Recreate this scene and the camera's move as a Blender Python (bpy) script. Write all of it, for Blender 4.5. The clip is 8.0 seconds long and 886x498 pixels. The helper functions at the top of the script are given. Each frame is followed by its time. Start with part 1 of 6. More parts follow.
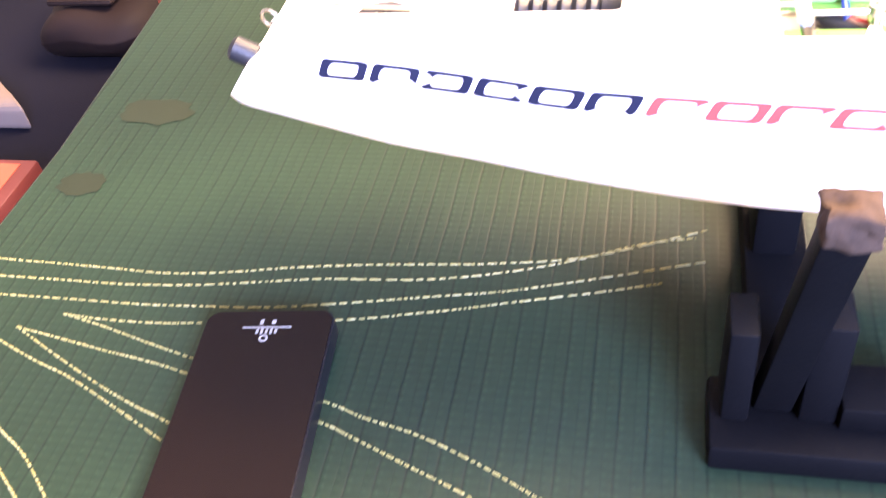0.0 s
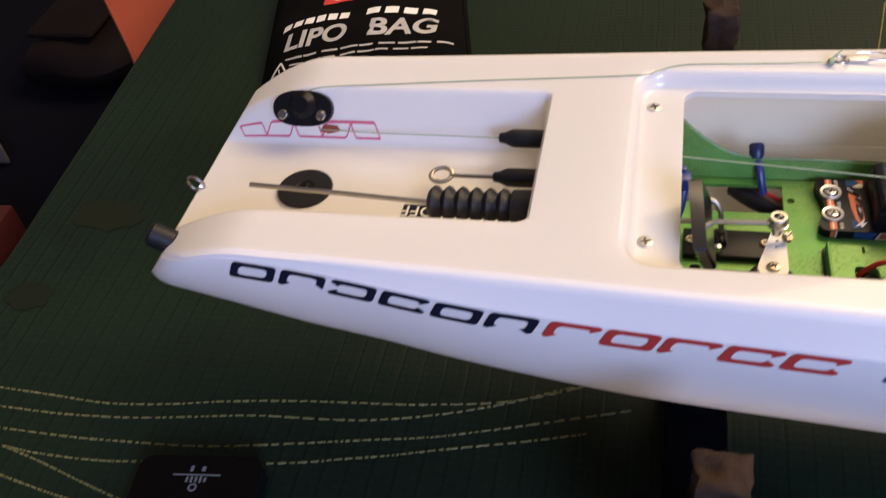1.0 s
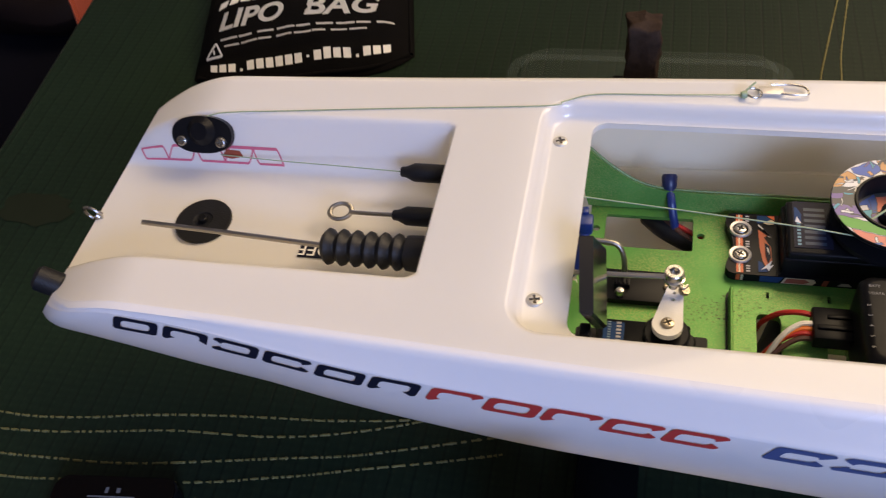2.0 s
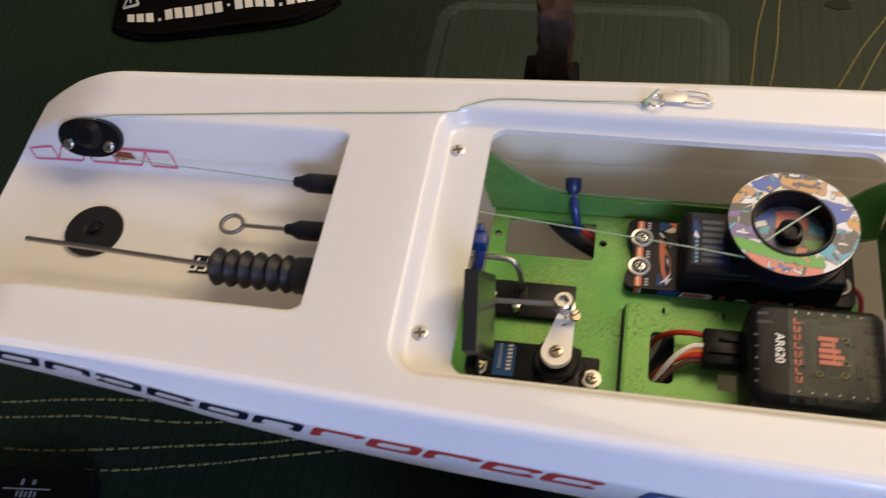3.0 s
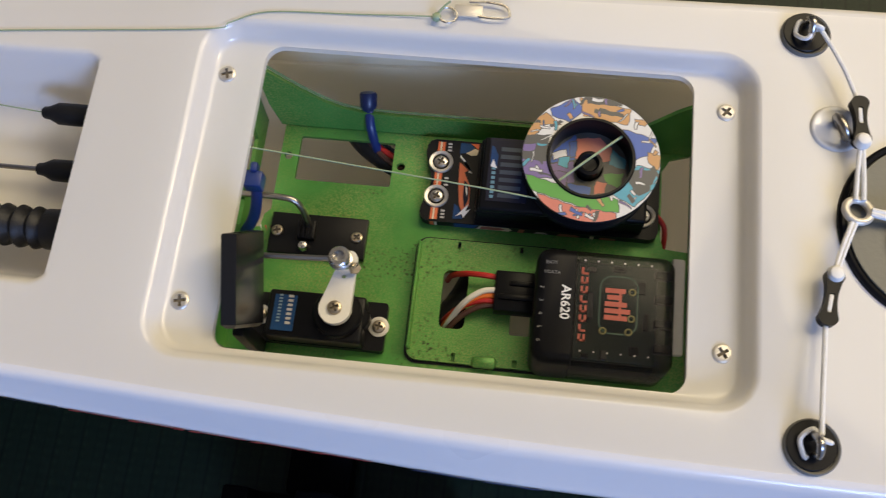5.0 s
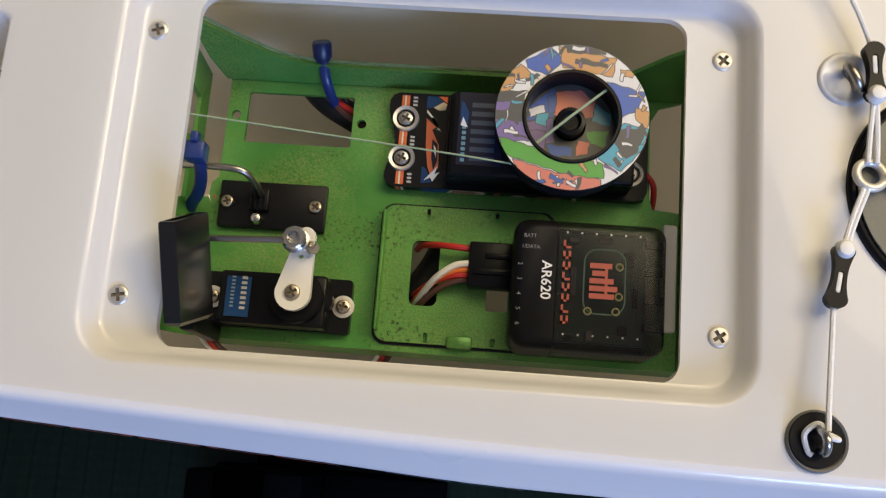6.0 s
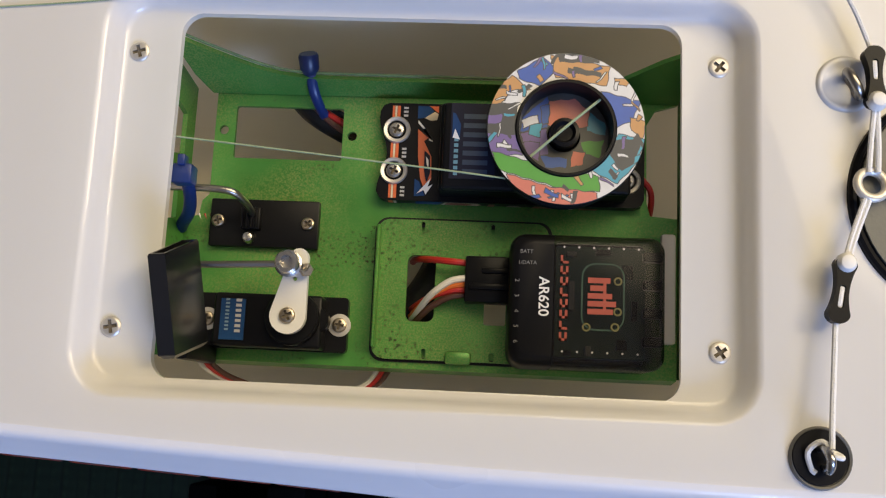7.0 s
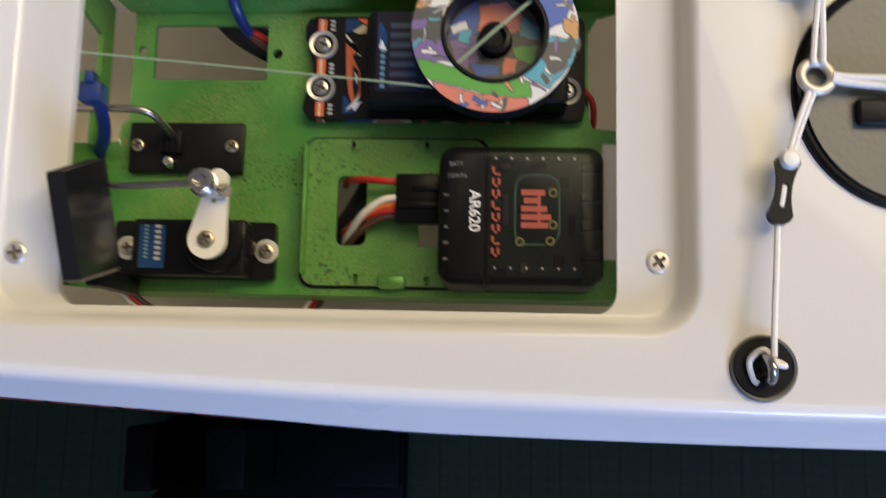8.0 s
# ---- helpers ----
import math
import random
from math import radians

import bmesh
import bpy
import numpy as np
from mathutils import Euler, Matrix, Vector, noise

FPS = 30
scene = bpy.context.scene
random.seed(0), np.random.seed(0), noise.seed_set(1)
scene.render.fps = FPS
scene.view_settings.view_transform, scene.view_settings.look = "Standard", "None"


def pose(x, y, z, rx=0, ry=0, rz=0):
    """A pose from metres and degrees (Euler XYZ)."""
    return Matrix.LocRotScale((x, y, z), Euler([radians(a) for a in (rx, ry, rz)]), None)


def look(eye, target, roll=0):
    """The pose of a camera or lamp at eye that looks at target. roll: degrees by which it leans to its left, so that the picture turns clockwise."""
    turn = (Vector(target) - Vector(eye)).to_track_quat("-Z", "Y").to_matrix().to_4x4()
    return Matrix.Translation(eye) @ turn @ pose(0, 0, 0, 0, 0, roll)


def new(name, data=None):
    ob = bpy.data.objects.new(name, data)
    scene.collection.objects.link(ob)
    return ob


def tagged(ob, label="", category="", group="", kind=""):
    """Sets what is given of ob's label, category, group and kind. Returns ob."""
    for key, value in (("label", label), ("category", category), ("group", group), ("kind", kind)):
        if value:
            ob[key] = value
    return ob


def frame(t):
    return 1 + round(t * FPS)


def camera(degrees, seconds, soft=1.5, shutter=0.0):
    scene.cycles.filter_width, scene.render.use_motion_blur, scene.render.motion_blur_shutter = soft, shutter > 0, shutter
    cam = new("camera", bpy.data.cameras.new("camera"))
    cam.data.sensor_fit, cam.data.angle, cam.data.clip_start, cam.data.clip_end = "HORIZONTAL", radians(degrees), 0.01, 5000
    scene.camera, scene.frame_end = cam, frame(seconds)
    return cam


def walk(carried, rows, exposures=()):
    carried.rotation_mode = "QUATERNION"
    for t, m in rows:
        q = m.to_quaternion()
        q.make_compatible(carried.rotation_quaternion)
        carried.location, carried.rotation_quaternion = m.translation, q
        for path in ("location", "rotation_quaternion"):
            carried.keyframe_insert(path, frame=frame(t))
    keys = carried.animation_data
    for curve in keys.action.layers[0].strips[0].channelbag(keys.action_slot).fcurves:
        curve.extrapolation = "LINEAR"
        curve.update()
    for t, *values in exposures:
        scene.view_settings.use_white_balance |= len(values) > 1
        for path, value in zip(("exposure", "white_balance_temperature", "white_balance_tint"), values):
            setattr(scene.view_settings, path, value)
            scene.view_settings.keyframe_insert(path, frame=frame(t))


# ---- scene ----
cam = camera(50.8, 8.0, soft=1.15, shutter=0.5)
PATH = [
    (0, (-0.079, -0.242, 0.251), (-0.518, 1.158, -1.108), -9.5),
    (0.5, (-0.067, -0.22, 0.275), (-0.499, 1.159, -1.107), -9.3),
    (1, (-0.057, -0.201, 0.292), (-0.495, 1.174, -1.092), -9.1),
    (1.5, (-0.044, -0.184, 0.3), (-0.478, 1.159, -1.118), -9.1),
    (3, (-0.016, -0.13, 0.322), (-0.366, 0.931, -1.336), -10.2),
    (3.5, (-0.002, -0.113, 0.327), (-0.302, 0.898, -1.372), -9.0),
    (4, (0.006, -0.099, 0.321), (-0.233, 0.756, -1.471), -8.3),
    (4.5, (0.007, -0.09, 0.32), (-0.182, 0.668, -1.521), -7.3),
    (5, (0.014, -0.077, 0.321), (-0.144, 0.56, -1.569), -8.0),
    (5.2, (0.017, -0.072, 0.322), (-0.142, 0.532, -1.578), -8.9),
    (6.3, (0.014, -0.048, 0.302), (-0.08, 0.323, -1.662), -10.7),
    (6.5, (0.015, -0.045, 0.302), (-0.087, 0.314, -1.663), -12.6),
    (7, (0.015, -0.041, 0.305), (-0.089, 0.292, -1.665), -14.9),
    (7.5, (0.019, -0.043, 0.305), (-0.092, 0.262, -1.669), -18.2),
    (8, (0.03, -0.05, 0.292), (-0.083, 0.226, -1.686), -21.2),
]
EXPOSURES = [(0, 4.4, 8600, 26), (0.2, 3.45, 8700, 25), (0.4, 2.1, 8900, 22), (0.5, 1.65, 8900, 20), (0.7, 1.18, 8900, 16), (1.0, 0.87, 8800, 15), (1.5, 0.70, 8500, 13), (2.0, 0.63, 8300, 12), (3.0, 0.52, 8100, 9), (4.0, 0.43, 7800, 5), (5.0, 0.41, 7600, 3), (8.0, 0.47, 7600, 4)]
walk(cam, [(t, look(eye, target, roll)) for t, eye, target, roll in PATH], EXPOSURES)

# ---------------------------------------------------------------- light
world = bpy.data.worlds.new("room_air")
world.use_nodes = True
world.node_tree.nodes["Background"].inputs[0].default_value = (0.55, 0.62, 0.75, 1)
world.node_tree.nodes["Background"].inputs[1].default_value = 0.01
scene.world = world


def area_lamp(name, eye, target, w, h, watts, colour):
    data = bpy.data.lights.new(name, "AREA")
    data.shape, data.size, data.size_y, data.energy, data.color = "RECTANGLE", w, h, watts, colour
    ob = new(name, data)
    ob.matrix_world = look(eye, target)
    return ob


# daylight from the window behind the camera, then two added warm sources, both unseen
area_lamp("window_daylight", (1.00, -1.88, 1.15), (0, 0, 0.1), 0.9, 0.8, 46, (0.275, 0.44, 1.0))
# broad panel added for the soft warm light from overhead
area_lamp("overhead_soft_light", (0.58, 0.72, 1.52), (0.1, 0.1, 0.1), 1.30, 1.30, 19.5, (1.0, 0.86, 0.67))
# small lamp added off the bow for the deck's shadows and edge highlights
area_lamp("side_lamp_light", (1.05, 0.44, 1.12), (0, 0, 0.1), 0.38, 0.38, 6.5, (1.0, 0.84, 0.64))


# ---------------------------------------------------------------- materials
def nodes_of(name):
    m = bpy.data.materials.new(name)
    m.use_nodes = True
    n = m.node_tree.nodes
    return m, n, m.node_tree.links, n["Principled BSDF"]


def mat(name, colour, rough=0.5, metal=0.0, vary=0.12, scale=60.0, bump=0.05, fine=900.0, coat=0.0, alpha=None, spec=0.5, fleck=0.0):
    """A surface with two scales of variation: broad tone and fine grain, in metres."""
    m, n, l, b = nodes_of(name)
    co = n.new("ShaderNodeTexCoord")
    big, small = n.new("ShaderNodeTexNoise"), n.new("ShaderNodeTexNoise")
    big.inputs["Scale"].default_value, small.inputs["Scale"].default_value = scale, fine
    big.inputs["Detail"].default_value = 4
    for t in (big, small):
        l.new(co.outputs["Object"], t.inputs["Vector"])
    mix = n.new("ShaderNodeMix")
    mix.data_type = "RGBA"
    dark = tuple(c * (1 - vary) for c in colour)
    light = tuple(min(1, c * (1 + vary)) for c in colour)
    mix.inputs["A"].default_value, mix.inputs["B"].default_value = (*dark, 1), (*light, 1)
    add = n.new("ShaderNodeMath")
    add.operation = "MULTIPLY_ADD"
    add.inputs[1].default_value = 0.7
    half = n.new("ShaderNodeMath")
    half.operation = "MULTIPLY"
    half.inputs[1].default_value = 0.3
    l.new(small.outputs["Fac"], half.inputs[0])
    l.new(big.outputs["Fac"], add.inputs[0])
    l.new(half.outputs[0], add.inputs[2])
    l.new(add.outputs[0], mix.inputs["Factor"])
    last = mix.outputs["Result"]
    if fleck:
        vor = n.new("ShaderNodeTexNoise")
        vor.inputs["Scale"].default_value, vor.inputs["Detail"].default_value = 1100, 6
        l.new(co.outputs["Object"], vor.inputs["Vector"])
        ramp = n.new("ShaderNodeValToRGB")
        ramp.color_ramp.elements[0].position, ramp.color_ramp.elements[1].position = 0.56, 0.66
        l.new(vor.outputs["Fac"], ramp.inputs["Fac"])
        wear = n.new("ShaderNodeMix")
        wear.data_type = "RGBA"
        wear.inputs["B"].default_value = (0.20, 0.30, 0.07, 1)
        sc = n.new("ShaderNodeMath")
        sc.operation = "MULTIPLY"
        sc.inputs[1].default_value = fleck
        l.new(ramp.outputs["Color"], sc.inputs[0])
        l.new(sc.outputs[0], wear.inputs["Factor"])
        l.new(last, wear.inputs["A"])
        last = wear.outputs["Result"]
    l.new(last, b.inputs["Base Color"])
    rg = n.new("ShaderNodeMapRange")
    rg.inputs["To Min"].default_value, rg.inputs["To Max"].default_value = max(0.02, rough - 0.08), min(1, rough + 0.08)
    l.new(big.outputs["Fac"], rg.inputs["Value"])
    l.new(rg.outputs[0], b.inputs["Roughness"])
    b.inputs["Metallic"].default_value = metal
    b.inputs["Coat Weight"].default_value = coat
    b.inputs["Specular IOR Level"].default_value = spec
    if alpha is not None:
        b.inputs["Alpha"].default_value = alpha
    if bump:
        bp = n.new("ShaderNodeBump")
        bp.inputs["Strength"].default_value, bp.inputs["Distance"].default_value = bump, 0.0004
        l.new(small.outputs["Fac"], bp.inputs["Height"])
        l.new(bp.outputs["Normal"], b.inputs["Normal"])
    return m


GEL = mat("white_gelcoat", (0.90, 0.885, 0.86), 0.32, 0, 0.012, 9, 0.0, 300, coat=0.75)
GEL.node_tree.nodes["Principled BSDF"].inputs["Coat Roughness"].default_value = 0.06
INSIDE = mat("bare_hull_inside", (0.92, 0.86, 0.73), 0.4, 0, 0.05, 30, 0.0, 600, coat=0.8)
INSIDE.node_tree.nodes["Principled BSDF"].inputs["Coat Roughness"].default_value = 0.16


def let_light_through(m, share, colour):
    """Thin moulded plastic: part of the light that falls on it comes out on the other side."""
    n, l = m.node_tree.nodes, m.node_tree.links
    out, b = n["Material Output"], n["Principled BSDF"]
    tr, mix = n.new("ShaderNodeBsdfTranslucent"), n.new("ShaderNodeMixShader")
    tr.inputs["Color"].default_value = (*colour, 1)
    mix.inputs["Fac"].default_value = share
    l.new(b.outputs[0], mix.inputs[1])
    l.new(tr.outputs[0], mix.inputs[2])
    l.new(mix.outputs[0], out.inputs["Surface"])


SHELL = mat("white_hull_plastic", (0.82, 0.81, 0.81), 0.30, 0, 0.012, 9, 0.0, 300, coat=0.4)
let_light_through(GEL, 0.40, (1.0, 0.96, 0.89))
let_light_through(SHELL, 0.20, (0.99, 0.94, 0.84))
let_light_through(INSIDE, 0.75, (1.0, 0.94, 0.78))


def green_metal(name, worn):
    """Green anodised sheet: cloudy tone, olive rubbed patches, dark pits and bright scratches."""
    m, n, l, b = nodes_of(name)
    co = n.new("ShaderNodeTexCoord")

    def noise_tex(scale, detail=5):
        t = n.new("ShaderNodeTexNoise")
        t.inputs["Scale"].default_value, t.inputs["Detail"].default_value = scale, detail
        l.new(co.outputs["Object"], t.inputs["Vector"])
        return t.outputs["Fac"]

    def ramp(fac, lo, hi, c0=(0, 0, 0, 1), c1=(1, 1, 1, 1)):
        r = n.new("ShaderNodeValToRGB")
        r.color_ramp.elements[0].position, r.color_ramp.elements[0].color = lo, c0
        r.color_ramp.elements[1].position, r.color_ramp.elements[1].color = hi, c1
        l.new(fac, r.inputs["Fac"])
        return r.outputs["Color"]

    def over(base, colour, fac):
        x = n.new("ShaderNodeMix")
        x.data_type = "RGBA"
        x.inputs["B"].default_value = (*colour, 1)
        l.new(base, x.inputs["A"])
        l.new(fac, x.inputs["Factor"])
        return x.outputs["Result"]

    cloud = noise_tex(55, 4)
    c = ramp(cloud, 0.28, 0.75, (0.044, 0.190, 0.034, 1), (0.088, 0.315, 0.066, 1))
    both = n.new("ShaderNodeMath")
    both.operation = "MULTIPLY"
    l.new(ramp(noise_tex(2600, 4), 0.40, 0.70), both.inputs[0])
    l.new(ramp(noise_tex(42, 4), 0.62 - 0.32 * worn, 0.86 - 0.20 * worn), both.inputs[1])
    c = over(c, (0.27, 0.32, 0.10), both.outputs[0])
    pits = n.new("ShaderNodeMath")
    pits.operation = "MULTIPLY"
    l.new(ramp(noise_tex(1300, 3), 0.60 - 0.05 * worn, 0.66), pits.inputs[0])
    l.new(ramp(noise_tex(60, 3), 0.64 - 0.13 * worn, 0.74 - 0.09 * worn), pits.inputs[1])
    c = over(c, (0.036, 0.050, 0.014), pits.outputs[0])
    l.new(c, b.inputs["Base Color"])
    rg = n.new("ShaderNodeMapRange")
    rg.inputs["To Min"].default_value, rg.inputs["To Max"].default_value = 0.24, 0.48
    l.new(cloud, rg.inputs["Value"])
    l.new(rg.outputs[0], b.inputs["Roughness"])
    b.inputs["Metallic"].default_value = 0.35
    bp = n.new("ShaderNodeBump")
    bp.inputs["Strength"].default_value, bp.inputs["Distance"].default_value = 0.08, 0.0003
    l.new(noise_tex(1500, 3), bp.inputs["Height"])
    l.new(bp.outputs["Normal"], b.inputs["Normal"])
    return m


GREEN = green_metal("green_painted_metal", 0.8)
GREENWORN = green_metal("rubbed_green_painted_metal", 1.25)
PALEEDGE = mat("rubbed_paint_edge", (0.17, 0.24, 0.10), 0.4, 0.2, 0.5, 300, 0.3, 1500)
LITPALE = mat("lit_pale_plastic", (0.58, 0.55, 0.48), 0.35, 0, 0.1, 200, 0.05, 1500)
BLACK = mat("black_plastic", (0.006, 0.006, 0.007), 0.34, 0, 0.3, 80, 0.04, 1500, spec=0.16)
MIRRORBLK = mat("glossy_black_sleeve", (0.006, 0.006, 0.007), 0.22, 0, 0.2, 40, 0.0, 900, coat=0.7, spec=0.5)
MIRRORBLK.node_tree.nodes["Principled BSDF"].inputs["Coat Roughness"].default_value = 0.14
# dark tone that stands for the shade inside the screw slots
SLOT = mat("shade_toned_screw_slot", (0.15, 0.125, 0.09), 0.8, 0, 0.3, 400, 0.1, 2000, spec=0.1)
WASHER = mat("dull_plated_washer", (0.60, 0.57, 0.52), 0.42, 0.75, 0.15, 300, 0.1, 2500)
BRASSY = mat("yellowed_plated_screw", (0.50, 0.42, 0.31), 0.32, 1, 0.2, 400, 0.1, 2500)
CREAM = mat("cream_painted_screw", (0.66, 0.61, 0.52), 0.38, 0.35, 0.12, 400, 0.1, 2500)
RUBBER = mat("black_rubber", (0.008, 0.008, 0.009), 0.5, 0, 0.3, 120, 0.2, 1800, spec=0.3)
STEEL = mat("stainless_steel", (0.50, 0.48, 0.45), 0.27, 1, 0.22, 300, 0.08, 2500)
DULL = mat("dull_steel_rod", (0.38, 0.35, 0.31), 0.32, 1, 0.15, 300, 0.1, 2500)
NYLON = mat("white_nylon", (0.75, 0.73, 0.68), 0.45, 0, 0.06, 200, 0.1, 1800)
CORD = mat("white_cord", (0.78, 0.77, 0.74), 0.8, 0, 0.1, 900, 0.5, 3500)
LINE = mat("green_fishing_line", (0.27, 0.34, 0.20), 0.4, 0, 0.15, 400, 0.1, 3000)
BLUE = mat("blue_cable_tie", (0.005, 0.022, 0.115), 0.35, 0, 0.15, 200, 0.1, 1800)
LABELBLUE = mat("blue_label_print", (0.012, 0.048, 0.135), 0.4, 0, 0.25, 500, 0.05, 2000, spec=0.15)
RED = mat("red_print", (0.52, 0.045, 0.038), 0.4, 0, 0.08, 200, 0.0, 1500)
NAVY = mat("navy_print", (0.011, 0.012, 0.024), 0.4, 0, 0.1, 200, 0.0, 1500, spec=0.15)
BLUEPRINT = mat("blue_print", (0.055, 0.085, 0.20), 0.4, 0, 0.1, 200, 0.0, 1500)
PINK = mat("pink_print", (0.62, 0.12, 0.18), 0.4, 0, 0.1, 200, 0.0, 1500)
WHITEPRINT = mat("white_print", (0.72, 0.70, 0.66), 0.6, 0, 0.12, 300, 0.0, 1500)
GREYPRINT = mat("grey_print", (0.42, 0.40, 0.38), 0.6, 0, 0.12, 300, 0.0, 1500)
WIRE_R = mat("red_wire", (0.45, 0.02, 0.015), 0.4, 0, 0.1, 300, 0.05, 2000)
WIRE_W = mat("white_wire", (0.70, 0.66, 0.60), 0.4, 0, 0.1, 300, 0.05, 2000)
WIRE_O = mat("orange_wire", (0.65, 0.15, 0.02), 0.4, 0, 0.1, 300, 0.05, 2000)
WIRE_B = mat("brown_wire", (0.08, 0.03, 0.02), 0.4, 0, 0.1, 300, 0.05, 2000)
GREYPATCH = mat("grey_hatch_patch", (0.115, 0.112, 0.090), 0.45, 0, 0.12, 70, 0.15, 900)
GREYEDGE = mat("grey_rubber_edge", (0.14, 0.135, 0.12), 0.5, 0, 0.15, 90, 0.1, 900)
FABRIC = mat("black_bag_fabric", (0.0042, 0.0038, 0.0038), 0.9, 0, 0.3, 60, 0.4, 1100, spec=0.04)
GLASSBLK = mat("black_glass", (0.0050, 0.0030, 0.0025), 0.10, 0, 0.2, 40, 0.0, 900, spec=0.13)
STANDBLK = mat("dark_stand_plastic", (0.0013, 0.0013, 0.0017), 0.6, 0, 0.35, 40, 0.3, 700, spec=0.06)
WOODPAD = mat("worn_brown_pad", (0.030, 0.018, 0.012), 0.85, 0, 0.97, 260, 0.7, 700, spec=0.12)
FLOORM = mat("dark_floor", (0.025, 0.016, 0.012), 0.6, 0, 0.35, 9, 0.2, 120)
WALLM = mat("room_paint", (0.38, 0.33, 0.27), 0.8, 0, 0.05, 3, 0.1, 150)
CEILM = mat("ceiling_paint", (0.74, 0.71, 0.66), 0.85, 0, 0.04, 3, 0.1, 150)
DARKCLOTH = mat("dark_seat_cloth", (0.003, 0.003, 0.006), 0.9, 0, 0.3, 20, 0.5, 600, spec=0.08)
BROWNLEATHER = mat("brown_leather", (0.007, 0.0035, 0.003), 0.7, 0, 0.3, 25, 0.3, 500, spec=0.12)
ORANGE = mat("orange_card", (0.30, 0.050, 0.022), 0.6, 0, 0.12, 40, 0.2, 500)
REDCARD = mat("red_card", (0.07, 0.009, 0.006), 0.55, 0, 0.2, 40, 0.2, 500)
PAPER = mat("beige_paper", (0.10, 0.07, 0.055), 0.8, 0, 0.12, 30, 0.2, 500)
GOLD = mat("gold_thread", (0.135, 0.120, 0.036), 0.55, 0.0, 0.35, 700, 0.4, 2500)
CIRCUIT = mat("circuit_board", (0.013, 0.048, 0.028), 0.4, 0, 0.3, 300, 0.1, 1500)
COPPER = mat("red_copper_mark", (0.33, 0.065, 0.040), 0.35, 0.1, 0.15, 300, 0.05, 1500)


def clear_material(name, colour, rough, alpha, ior=1.45):
    m, n, l, b = nodes_of(name)
    b.inputs["Base Color"].default_value = (*colour, 1)
    b.inputs["Roughness"].default_value = rough
    b.inputs["Alpha"].default_value = alpha
    b.inputs["IOR"].default_value = ior
    tex = n.new("ShaderNodeTexNoise")
    tex.inputs["Scale"].default_value = 250
    bp = n.new("ShaderNodeBump")
    bp.inputs["Strength"].default_value, bp.inputs["Distance"].default_value = 0.08, 0.0004
    l.new(tex.outputs["Fac"], bp.inputs["Height"])
    l.new(bp.outputs["Normal"], b.inputs["Normal"])
    return m


SMOKE = clear_material("smoked_clear_plastic", (0.010, 0.009, 0.009), 0.16, 0.68)
SMOKE.node_tree.nodes["Principled BSDF"].inputs["Specular IOR Level"].default_value = 0.3
CLEAR = clear_material("clear_plastic", (0.22, 0.27, 0.27), 0.12, 0.05)
CLEAREDGE = clear_material("clear_plastic_edge", (0.30, 0.38, 0.38), 0.2, 0.06)


